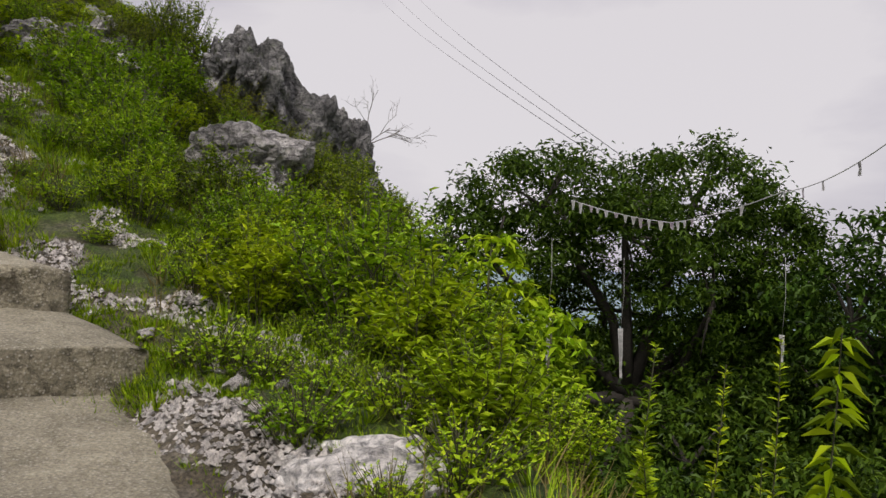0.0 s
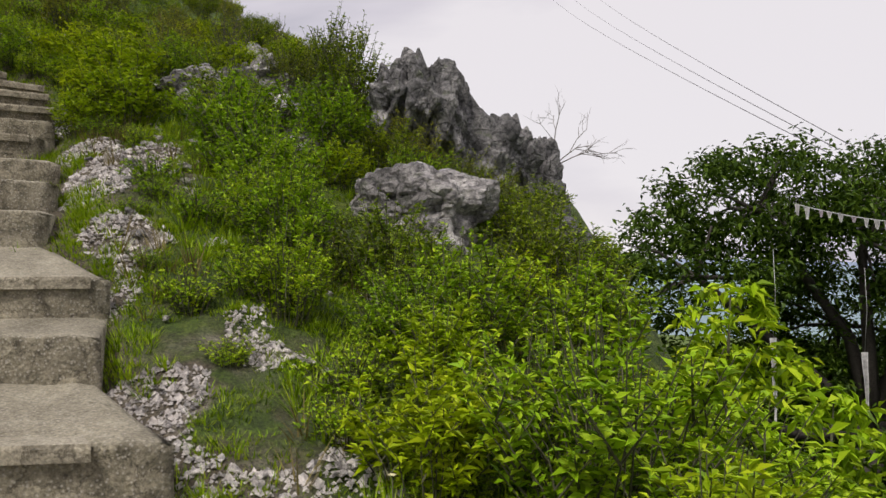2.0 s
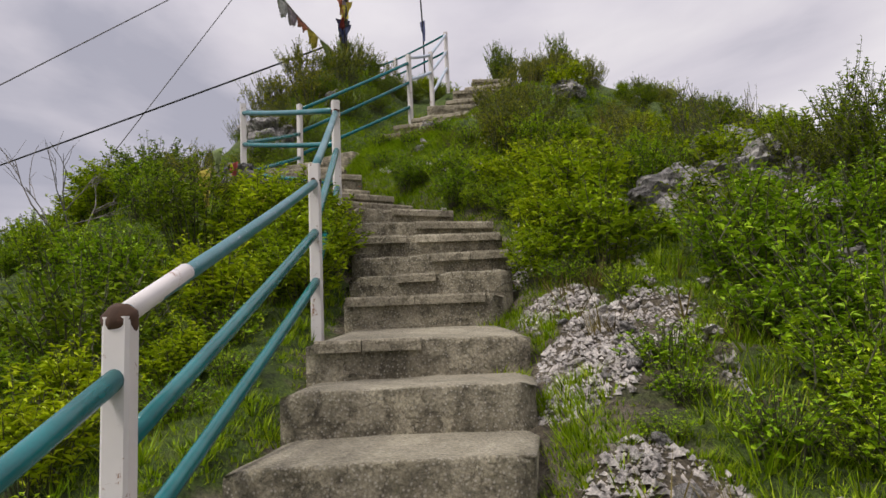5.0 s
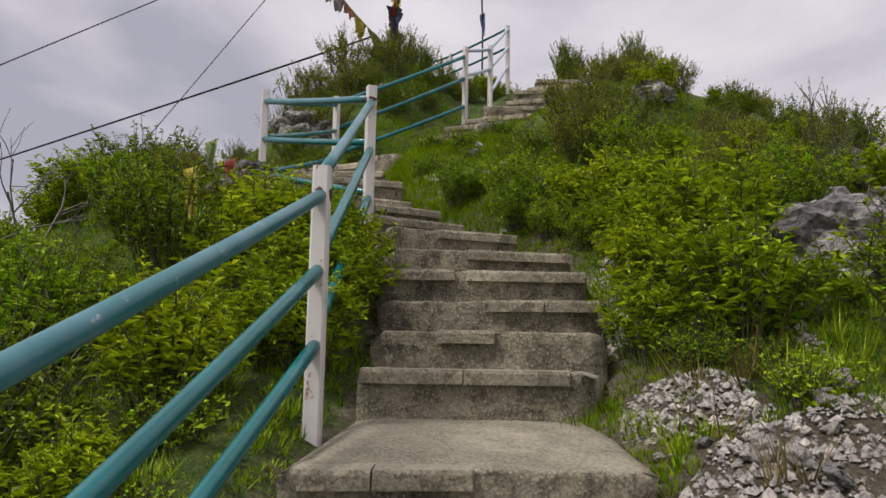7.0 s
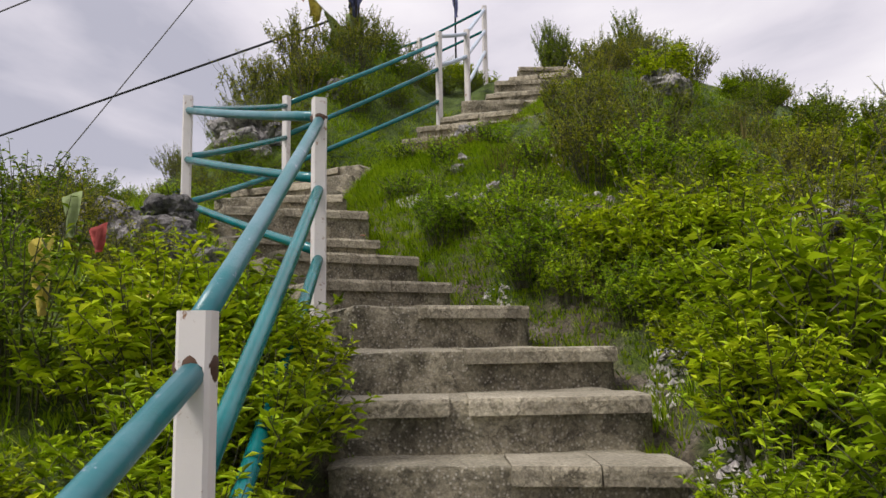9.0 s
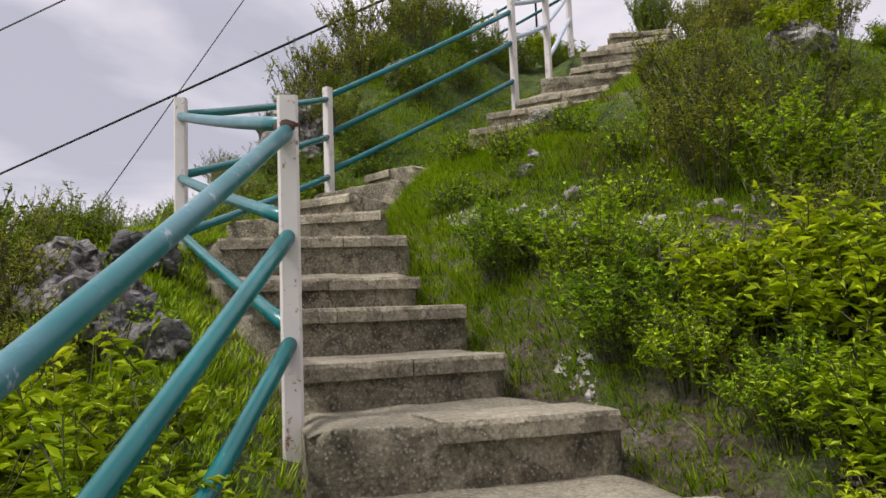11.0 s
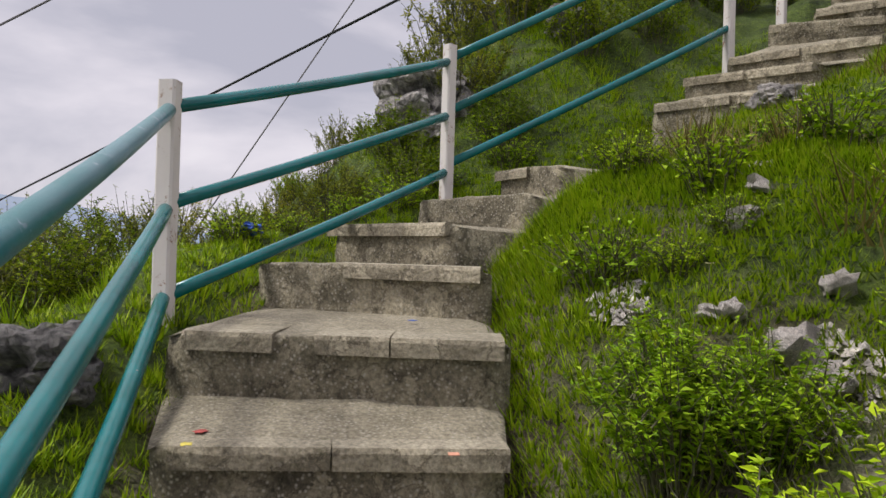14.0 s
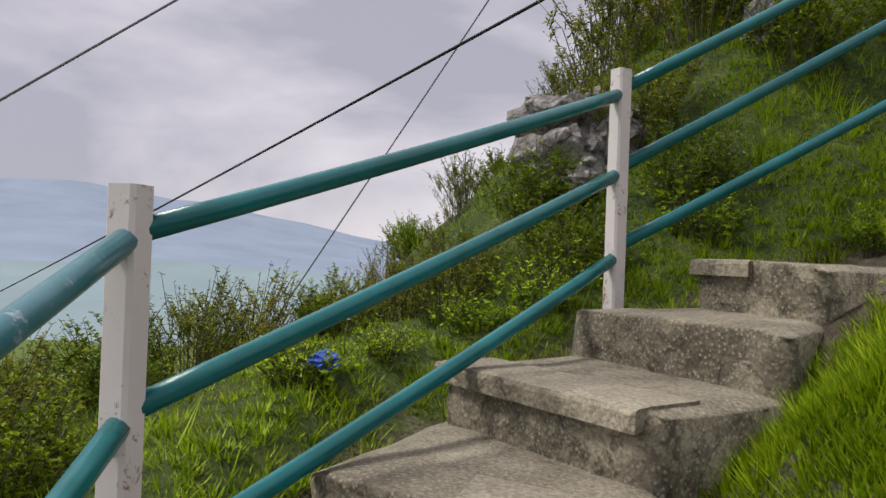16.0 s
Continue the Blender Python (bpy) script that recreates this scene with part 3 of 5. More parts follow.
for i, drops in SPANS.items():
    (x0, y0, _, t0), (x1, y1, _, t1) = POSTS[i], POSTS[i + 1]
    for n, (d0, d1) in enumerate(drops):
        bm = bmesh.new()
        a, b = Vector((x0, y0, t0 - d0)), Vector((x1, y1, t1 - d1))
        tube(bm, hang(a, b, 0.012, 8), 0.030 if i < 8 else 0.024, 14)
        pale, worn = i in (6, 7), (i, n) in ((1, 0), (2, 0), (3, 0))
        part("rail", bm, PALE_BLUE if pale else TEAL_WORN_SHEEN if worn else TEAL, railing, "faded pale blue pipe" if pale else "teal pipe with chalky worn paint and a painted pale sky sheen" if worn else "teal painted pipe")
        if (i, n) == (1, 0):
            bm = bmesh.new()
            tube(bm, hang(a.lerp(b, 0.012), a.lerp(b, 0.17), 0.0, 3), 0.0318, 14)
            part("bare_sleeve", bm, CREAM, railing, "whitish bare end of the top pipe")
for (x, y, z1) in ((-8.02, 8.76, 5.19), (-6.24, 7.04, 3.88), (-4.30, 4.79, 2.82)):
    bm = bmesh.new()
    bmesh.ops.create_icosphere(bm, subdivisions=3, radius=0.049)
    for v in bm.verts:
        v.co *= 1 + 0.16 * noise.noise(v.co * 40)
        v.co += Vector((x, y, z1))
    part("rust_weld", bm, RUST, railing, "crust of dark rust round the pipe joint")

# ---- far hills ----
def painted_haze_material(name, colour, glow):
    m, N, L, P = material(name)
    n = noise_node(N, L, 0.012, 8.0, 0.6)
    # distance haze is painted as bluish base colour, and the same colour glows
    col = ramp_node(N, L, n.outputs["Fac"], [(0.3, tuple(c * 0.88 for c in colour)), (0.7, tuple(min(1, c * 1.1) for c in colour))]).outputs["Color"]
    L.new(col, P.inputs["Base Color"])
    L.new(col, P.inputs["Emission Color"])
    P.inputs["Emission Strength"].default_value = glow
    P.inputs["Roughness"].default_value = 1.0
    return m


def ridge(name, radius, top, rough, seed, mat, label):
    verts, faces = [], []
    n, rows = 200, 6
    for i in range(n + 1):
        a = 6.2832 * i / n
        r = radius * (1 + 0.08 * math.sin(3 * a + seed))
        h = top * (0.3 + 0.7 * max(0.0, -math.cos(a))) + rough * (0.35 + 0.65 * max(0.0, -math.cos(a))) * (noise.noise(Vector((math.cos(a) * 3.6, math.sin(a) * 3.6, seed))) + 0.35 * noise.noise(Vector((math.cos(a) * 9, math.sin(a) * 9, seed))) + 0.1 * noise.noise(Vector((math.cos(a) * 40, math.sin(a) * 40, seed))))
        h = -30 + (h + 30) * (0.42 + 0.58 * float(smooth(2.93, 3.2, a))) if top > 0 else h
        for j in range(rows + 1):
            v = j / rows
            verts.append((math.cos(a) * r * (0.3 + 0.7 * v), math.sin(a) * r * (0.3 + 0.7 * v), -32 + (h + 32) * v ** 1.6))
    for i in range(n):
        for j in range(rows):
            q = i * (rows + 1) + j
            faces.append((q, q + rows + 1, q + rows + 2, q + 1))
    return tagged(mesh_part(name, from_arrays(name, verts, faces), mat), label, "mountains", kind="structure")


ridge("backdrop", 1500.0, 122.0, 44.0, 4.4, painted_haze_material("far_blue_haze", (0.15, 0.185, 0.245), 0.42), "hazy blue mountain ridge across the valley")
ridge("backdrop", 430.0, -4.0, 7.0, 9.0, painted_haze_material("near_blue_green_haze", (0.15, 0.20, 0.215), 0.4), "misty blue green hills on the valley floor")

# ---- plants ----
rng = np.random.RandomState(7)


def leaf_fan(points, dirs, lengths, widths, fold=0.25, droop=0.2):
    """Folded leaves, one at each point: vertices and triangles."""
    n = len(points)
    d = dirs / np.linalg.norm(dirs, axis=1)[:, None]
    up = np.tile(np.array([0.0, 0.0, 1.0]), (n, 1)) + rng.normal(0, 0.35, (n, 3))
    s = np.cross(d, up)
    s /= np.linalg.norm(s, axis=1)[:, None] + 1e-9
    u = np.cross(s, d)
    l, w = np.asarray(lengths)[:, None], np.asarray(widths)[:, None]
    b = points
    m1 = b + d * l * 0.45 + s * w * 0.5 + u * w * fold
    m2 = b + d * l * 0.45 - s * w * 0.5 + u * w * fold
    t = b + d * l - u * l * droop
    v = np.stack([b, m1, t, m2], 1).reshape(-1, 3)
    k = np.arange(n)[:, None] * 4
    f = np.concatenate([k + np.array([[0, 1, 2]]), k + np.array([[0, 2, 3]])], 1).reshape(-1, 3)
    return v, f


def quick_mesh(name, v, f):
    me = bpy.data.meshes.new(name)
    v, f = np.asarray(v, np.float32), np.asarray(f, np.int32)
    me.vertices.add(len(v))
    me.vertices.foreach_set("co", v.ravel())
    me.loops.add(f.size)
    me.loops.foreach_set("vertex_index", f.ravel())
    me.polygons.add(len(f))
    me.polygons.foreach_set("loop_start", np.arange(0, f.size, f.shape[1], dtype=np.int32))
    me.update(calc_edges=True)
    return me


def stalks(curves, r0, r1):
    """Three-sided tapering stalks along curves of shape (n, k, 3)."""
    n, k, _ = curves.shape
    ang = np.array([0, 2.094, 4.189])
    rad = np.linspace(r0, r1, k)[None, :, None, None]
    ring = np.stack([np.cos(ang), np.sin(ang), 0 * ang], 1)[None, None] * rad
    v = (curves[:, :, None, :] + ring).reshape(-1, 3)
    f = []
    base = np.arange(n)[:, None] * k * 3
    for i in range(k - 1):
        for j in range(3):
            a, b = i * 3 + j, i * 3 + (j + 1) % 3
            f.append(base + np.array([[a, b, b + 3, a + 3]]))
    return v, np.concatenate(f, 0)


def shrub(name, label, height, radius, stems, per_stem, leaf, leaf_w, mat, spread=0.6, twigs=2, start=0.15, droop=0.2, stem_mat=None):
    """A bush: leaning stems with side twigs, leaves all along them."""
    ob = thing(name, label, "shrub")
    k = 6
    az = rng.uniform(0, 6.283, stems)
    rr = radius * np.sqrt(rng.uniform(0, 1, stems))
    hh = height * (1 - 0.45 * (rr / radius) ** 2) * rng.uniform(0.72, 1.12, stems)
    foot = np.stack([np.cos(az) * rr * 0.35, np.sin(az) * rr * 0.35, np.zeros(stems) - 0.08], 1)
    top = np.stack([np.cos(az) * rr + rng.normal(0, 0.06, stems), np.sin(az) * rr + rng.normal(0, 0.06, stems), hh], 1)
    u = np.linspace(0, 1, k)[None, :, None]
    cur = foot[:, None] * (1 - u) + top[:, None] * u
    cur[:, :, :2] += (foot[:, None, :2] - top[:, None, :2]) * (0.25 * np.sin(u * 3.1416)) + rng.normal(0, 0.012, (stems, k, 2))
    if twigs:
        sides = []
        for _ in range(twigs):
            q = rng.uniform(0.3, 0.8, stems)
            at_q = foot * (1 - q[:, None]) + top * q[:, None]
            a2 = rng.uniform(0, 6.283, stems)
            ln = height * rng.uniform(0.16, 0.34, stems)
            tip = at_q + np.stack([np.cos(a2) * ln * spread, np.sin(a2) * ln * spread, ln * 0.8], 1)
            sides.append(at_q[:, None] * (1 - u) + tip[:, None] * u)
        cur = np.concatenate([cur] + sides, 0)
    sv, sf = stalks(cur[:, [0, 3, 5]], 0.006 * (0.6 + height * 0.5), 0.0022)
    mesh_part("wood", quick_mesh("wood", sv, sf), stem_mat or STEM, ob)
    n = len(cur)
    q = start + (1 - start) * np.sort(rng.uniform(0, 1, (n, per_stem)), 1) ** 0.85
    q[:, -3:] = rng.uniform(0.94, 1.0, (n, 3))
    fi = np.clip(q * (k - 1), 0, k - 1.001)
    i0 = fi.astype(int)
    fr = (fi - i0)[..., None]
    rows_i = np.arange(n)[:, None]
    pts = (cur[rows_i, i0] * (1 - fr) + cur[rows_i, i0 + 1] * fr).reshape(-1, 3)
    a = rng.uniform(0, 6.283, len(pts))
    el = rng.uniform(0.0, 0.95, len(pts))
    dirs = np.stack([np.cos(a) * np.cos(el), np.sin(a) * np.cos(el), np.sin(el)], 1)
    size = leaf * rng.uniform(0.55, 1.25, len(pts)) * (1.12 - 0.5 * q.ravel())
    lv, lf = leaf_fan(pts, dirs, size, size * leaf_w, 0.2, droop)
    mesh_part("leaves", quick_mesh("leaves", lv, lf), mat, ob, smooth_faces=False)
    return ob


def put(proto, x, y, scale=1.0, turn=None, lift=0.0, flat=1.0):
    """A copy of a plant or stone, standing on the ground."""
    m = pose(x, y, ground_z(x, y) + lift, 0, 0, rng.uniform(0, 360) if turn is None else turn)
    ob = copy_thing(proto, m)
    ob.scale = (scale, scale, scale * flat)
    return ob


bright = [shrub("shrub", "bright green leafy shrub with many upright stems on the slope", 0.95, 0.62, 62, 20, 0.072, 0.44, LEAF_BRIGHT) for _ in range(3)]
yellow = [shrub("shrub", "yellow-green bush with long pointed leaves beside the steps", 0.85, 0.5, 38, 17, 0.105, 0.34, LEAF_YELLOW, 0.8, 2, 0.2, 0.3) for _ in range(2)]
middle = [shrub("shrub", "mid green dense bush with small leaves", 0.85, 0.62, 56, 19, 0.063, 0.46, LEAF_MID) for _ in range(3)]
dull = [shrub("shrub", "dull olive green brushwood with thin twigs", 1.0, 0.7, 46, 17, 0.058, 0.38, LEAF_DULL, 0.5, 3) for _ in range(3)]
sparse = [shrub("shrub", "sparse thin twiggy bush with few leaves against the sky", 1.1, 0.55, 24, 10, 0.045, 0.42, LEAF_DULL, 0.5, 3, 0.35) for _ in range(2)]
low = [shrub("low_plant", "low clump of small green leaves on the bank", 0.24, 0.30, 60, 8, 0.040, 0.6, LEAF_BRIGHT, 0.9, 1, 0.0) for _ in range(2)]
tall = shrub("shrub", "tall upright dark green bush on the crest", 1.5, 0.6, 50, 26, 0.065, 0.36, LEAF_MID, 0.35, 3, 0.12)
PLANTED = []


def plant(protos, x, y, scale, flat=1.0):
    side = float(ground_parts(np.array([x]), np.array([y]))[1][0])
    if side < -1.8 and y < 12.5:
        scale *= (0.55 if y > 9.6 else 0.8) if x < -10.5 else 0.78 if side < -2.6 else 0.95
    PLANTED.append((x, y, scale))
    return put(protos[int(rng.randint(len(protos)))] if isinstance(protos, list) else protos, x, y, scale, None, 0.0, flat)


# bushes that stand out
for x, y, sc, fl in ((-0.40, 4.8, 1.08, 0.95), (0.05, 5.4, 1.0, 0.9), (-0.75, 5.5, 0.8, 1.0), (-1.35, 7.2, 1.0, 1.0), (-0.6, 7.4, 1.1, 0.9), (-1.7, 7.9, 0.5, 1.0), (-3.3, 8.15, 0.95, 1.0), (-3.9, 8.7, 1.0, 0.95), (-2.9, 7.3, 0.6, 1.0), (0.55, 4.1, 0.7, 0.8)):
    plant(bright, x, y, sc, fl)
for x, y, sc in ((-5.05, 8.75, 0.85), (-5.55, 9.45, 1.0), (-6.3, 10.25, 0.8), (-6.05, 10.0, 0.7), (-5.9, 9.75, 0.6)):
    plant(yellow, x, y, sc)
for x, y, sc in ((-7.55, 7.55, 0.85), (-7.1, 7.35, 0.7), (-7.02, 7.72, 0.72), (-6.72, 7.32, 0.66), (-7.3, 7.98, 0.6), (-8.0, 7.8, 0.75), (-6.75, 6.6, 0.8)):
    plant(yellow, x, y, sc)
for x, y, sc, fl in ((-8.62, 10.42, 0.52, 1.0), (-8.45, 10.55, 0.45, 0.9), (-7.75, 10.2, 0.66, 0.9), (-7.5, 10.05, 0.55, 0.9)):
    plant(bright, x, y, sc, fl)
for x, y, sc in ((-7.15, 9.98, 0.45), (-6.72, 9.88, 0.42)):
    plant(bright, x, y, sc)
for x, y, sc in ((-7.1, 10.2, 0.62), (-6.8, 10.35, 0.7), (-6.45, 9.78, 0.5), (-6.2, 9.52, 0.42)):
    plant(yellow, x, y, sc)
for i, (x, y, sc) in enumerate(((-7.95, 11.55, 0.78), (-7.45, 11.5, 0.72), (-8.3, 11.95, 0.75), (-7.0, 11.65, 0.7), (-7.7, 12.05, 0.75), (-8.65, 12.5, 0.75), (-8.95, 13.1, 0.7), (-6.5, 11.3, 0.65))):
    plant((dull, bright, dull, yellow)[i % 4], x, y, sc)
for x, y, sc in ((-3.55, 11.2, 1.0), (-3.9, 11.5, 0.9), (-10.9, 17.6, 0.75), (-11.9, 17.0, 0.72), (-12.2, 17.2, 0.85), (-11.4, 17.1, 0.5)):
    plant(tall, x, y, sc)
for x, y, sc in ((-2.0, 10.3, 0.8), (-2.9, 10.3, 0.9), (-1.4, 10.2, 0.9), (-1.2, 11.6, 0.8), (-0.9, 9.0, 1.0)):
    plant(middle, x, y, sc)

for x, y, sc in ((-2.6, 6.9, 0.75), (-3.0, 7.65, 0.9), (-2.3, 6.2, 0.6), (-1.6, 6.4, 0.7), (-11.15, 12.3, 0.28), (-11.5, 12.45, 0.32)):
    plant(bright, x, y, sc)
for x, y, sc in ((-5.7, 9.05, 0.68), (-6.15, 9.72, 0.7), (-6.6, 10.2, 0.75), (-5.95, 9.4, 0.6), (-5.5, 8.6, 0.6), (-7.38, 7.9, 0.72), (-7.15, 7.65, 0.66), (-7.75, 8.0, 0.7), (-6.9, 7.2, 0.6)):
    plant(yellow, x, y, sc)

# scrub on the falling side behind the upper railing
for x, y, sc in ((-11.2, 8.75, 0.62), (-11.7, 8.6, 0.7), (-12.2, 9.0, 0.7), (-11.0, 8.35, 0.7), (-12.8, 9.3, 0.75), (-12.6, 8.5, 0.8), (-13.4, 9.6, 0.9), (-13.3, 10.1, 0.95), (-13.4, 10.6, 0.9), (-13.0, 10.9, 0.8), (-14.0, 10.4, 1.0), (-12.9, 11.3, 0.7), (-12.5, 10.6, 0.55), (-12.3, 11.2, 0.6)):
    plant(dull if (x * 7) % 1 < 0.6 else middle, x, y, sc)
# thick growth on the mound and along the crest
for x, y, sc in ((-12.6, 12.9, 0.75), (-13.2, 13.5, 0.9), (-13.9, 14.3, 0.8), (-12.9, 14.3, 0.7), (-13.4, 12.7, 0.9), (-14.2, 13.2, 1.0), (-12.5, 13.6, 0.6), (-14.8, 14.6, 0.9), (-13.0, 15.2, 0.6), (-12.4, 12.0, 0.6), (-13.0, 11.9, 0.8), (-13.9, 12.0, 0.9), (-14.7, 12.6, 1.0), (-15.4, 13.6, 1.0), (-13.8, 13.7, 0.55), (-13.5, 14.4, 0.55), (-13.1, 13.0, 0.6), (-14.4, 14.0, 0.5), (-13.2, 14.9, 0.55), (-12.7, 15.6, 0.5), (-13.6, 12.9, 0.6)):
    plant(dull if sc > 0.75 else middle, x, y, sc)
tries = 0
while tries < 900:
    tries += 1
    x, y = rng.uniform(-10.6, -5.2), rng.uniform(10.7, 16.5)
    sd = float(ground_parts(np.array([x]), np.array([y]))[1][0])
    clear = ((x + 5.5) * 8.8 + (y - 7.5) * 5.5) / 10.4
    if sd > 1.9 and clear > 0.75 and not any((x - a) ** 2 + (y - b) ** 2 < 0.50 ** 2 for a, b, c in PLANTED):
        plant([dull, middle, sparse, yellow][rng.choice(4, p=[0.25, 0.25, 0.12, 0.38])], x, y, rng.uniform(0.48, 0.8))
for x, y, sc in ((-9.9, 14.9, 0.6), (-10.1, 15.6, 0.6), (-9.5, 15.2, 0.65), (-10.3, 16.3, 0.6), (-9.4, 14.4, 0.6)):
    plant(dull if x > -10 else middle, x, y, sc)

# the rest of the growth, by the lie of the land
count = 0
for _ in range(9000):
    x, y = rng.uniform(-17.5, 3.5), rng.uniform(0.5, 19.0)
    gz, sd = (float(v[0]) for v in ground_parts(np.array([x]), np.array([y])))
    bank = -12.0 < x < -7.2 and y > 9.2 and gz < 6.6
    if (0 <= sd < (2.55 if bank else 1.6)) or (-1.2 < sd < 0):
        continue
    if sd < -4.8 or sd > 5.6 or gz < -3 or (y < 3.0 and x > -2.0 and x < 0.9) or (-10.4 < x < -8.9 and 8.1 < y < 9.2):
        continue
    if x < -10.2 and 8.2 < y < 11.6 and sd > -2.2:
        continue
    if x > 1.0 - 0.128 * y or (y > 10.8 and x < -8.3 and 0 < sd < 3.0):
        continue
    if -3.0 < x < -1.3 and 7.7 < y < 9.7:
        continue
    if -5.3 < x < -3.5 and 9.45 < y < 10.6:
        continue
    gap = 0.43 if sd > 0 else 0.40
    if any((x - a) ** 2 + (y - b) ** 2 < (gap + 0.18 * c) ** 2 for a, b, c in PLANTED):
        continue
    if sd > 0 and noise.noise(Vector((x * 0.45, y * 0.45, 2.0))) < -0.42:
        continue
    pick = rng.uniform()
    if x > -1.7 and y < 8.5:
        pick = 0.8
    if (sd < -1.2 and y < 9) or (x > -5 and sd > 0 and y < 10):
        pick = 0.55 + 0.45 * pick
    if -1.7 < sd < 0 or (y > 11.5 and 0 < sd):
        plant(middle if pick < 0.5 else dull if pick < 0.75 else yellow, x, y, rng.uniform(0.45, 0.68))
        count += 1
        continue
    crest = gz > 4.0 or sd < -3.5
    if crest and pick < 0.30:
        plant(sparse, x, y, rng.uniform(0.6, 0.95))
    elif pick < 0.45:
        plant(dull, x, y, rng.uniform(0.6, 1.0))
    elif pick < 0.72:
        plant(middle, x, y, rng.uniform(0.6, 1.05) * (1.15 if sd < -2 else 1))
    elif pick < 0.9:
        plant(bright, x, y, rng.uniform(0.5, 0.95))
    else:
        plant(yellow, x, y, rng.uniform(0.6, 0.9))
    count += 1
    if count >= 215:
        break
for _ in range(520):
    x, y = rng.uniform(-12.5, 0.3), rng.uniform(2.0, 13.0)
    sd = float(ground_parts(np.array([x]), np.array([y]))[1][0])
    if 1.0 < sd < 3.2 or -1.5 < sd < -0.95:
        put(low[rng.randint(2)], x, y, rng.uniform(0.5, 1.1))
for p in bright + yellow + middle + dull + sparse + low + [tall]:
    for o in [*p.children_recursive, p]:
        bpy.data.objects.remove(o)


# ---- grass: blades in tufts ----
def grass_field(tufts, blades, seed, keep, h_lo, h_hi, near=0.62, reach=3.0):
    r = np.random.RandomState(seed)
    k = r.choice(np.nonzero((PATH_PTS[:, 1] > 1.8) & (PATH_PTS[:, 1] < 14.5))[0], tufts)
    o = (near + reach * r.uniform(0, 1, tufts) ** 1.4) * r.choice([1, 1, -1], tufts)
    x = PATH_PTS[k, 0] + RIGHT[k, 0] * o + r.normal(0, 0.16, tufts)
    y = PATH_PTS[k, 1] + RIGHT[k, 1] * o + r.normal(0, 0.16, tufts)
    z, sd = ground_parts(x, y)
    ok = keep(x, y, z, sd, r.uniform(0, 1, tufts))
    x, y, z = x[ok], y[ok], z[ok]
    n = len(x) * blades
    hs = np.repeat(r.uniform(h_lo, h_hi, len(x)), blades) * r.uniform(0.5, 1.2, n)
    a = r.uniform(0, 6.283, n)
    off = r.uniform(0, 0.05, n)
    px, py, pz = np.repeat(x, blades) + np.cos(a) * off, np.repeat(y, blades) + np.sin(a) * off, np.repeat(z, blades) - 0.015
    lean = r.uniform(0.25, 1.0, n) * hs
    cx, cy = np.cos(a), np.sin(a)
    wx, wy = -cy * 0.0048, cx * 0.0048
    b0 = np.stack([px - wx, py - wy, pz], 1)
    b1 = np.stack([px + wx, py + wy, pz], 1)
    t = np.stack([px + cx * lean, py + cy * lean, pz + hs * (1.0 - 0.25 * lean / hs)], 1)
    v = np.stack([b0, b1, t], 1).reshape(-1, 3)
    f = np.arange(n * 3).reshape(-1, 3)
    return quick_mesh("grass", v, f)


def verge(x, y, z, sd, u):
    return (((sd > 0.42) & (sd < 0.95)) | ((sd < -0.5) & (sd > -0.95))) & (y > 3.8) & (wave(x, y, 1.0, 24) + 0.5 * (x < -8.2) > 0.1)


def lush(x, y, z, sd, u):
    side = ((sd > 0.62) & (sd < 3.6)) | ((sd < -0.66) & (sd > -3.2))
    side &= np.hypot(x + 7.45, y - 10.75) > 0.38
    side &= (np.hypot(x + 4.35, y - 7.7) > 0.5) & ~((sd > 0) & (sd < 1.25) & (x > -5.6) & (wave(x, y, 1.1, 41) > 0.2))
    return side & (wave(x, y, 0.8, 21) * 0.9 + wave(x, y, 2.4, 22) + 0.55 * (x < -7.0) + 0.45 > u * 1.2 - 0.1)


tagged(mesh_part("grass", grass_field(76000, 12, 5, lush, 0.022, 0.07), GRASS, smooth_faces=False), "short bright green grass in tufts over the bank", "grass", kind="stuff")
tagged(mesh_part("verge_grass", grass_field(8000, 15, 9, verge, 0.045, 0.12, 0.45, 0.45), GRASS, smooth_faces=False), "long soft grass overhanging the ends of the steps", "grass", kind="stuff")
tagged(mesh_part("dry_grass", grass_field(2600, 9, 6, lambda x, y, z, sd, u: (sd > 0.9) & (sd < 6) & (wave(x, y, 1.5, 31) > 0.1), 0.12, 0.34), DRY, smooth_faces=False), "thin dry straw-coloured grass stalks among the bushes", "grass", kind="stuff")
tagged(mesh_part("long_grass", grass_field(5200, 14, 8, lambda x, y, z, sd, u: ((sd > 1.3) | (sd < -1.1)) & (np.abs(sd) < 5) & ((y < 10.9) | (sd < 0)) & (wave(x, y, 1.8, 33) > -0.1), 0.10, 0.25), GRASS, smooth_faces=False), "long green grass between the shrubs", "grass", kind="stuff")


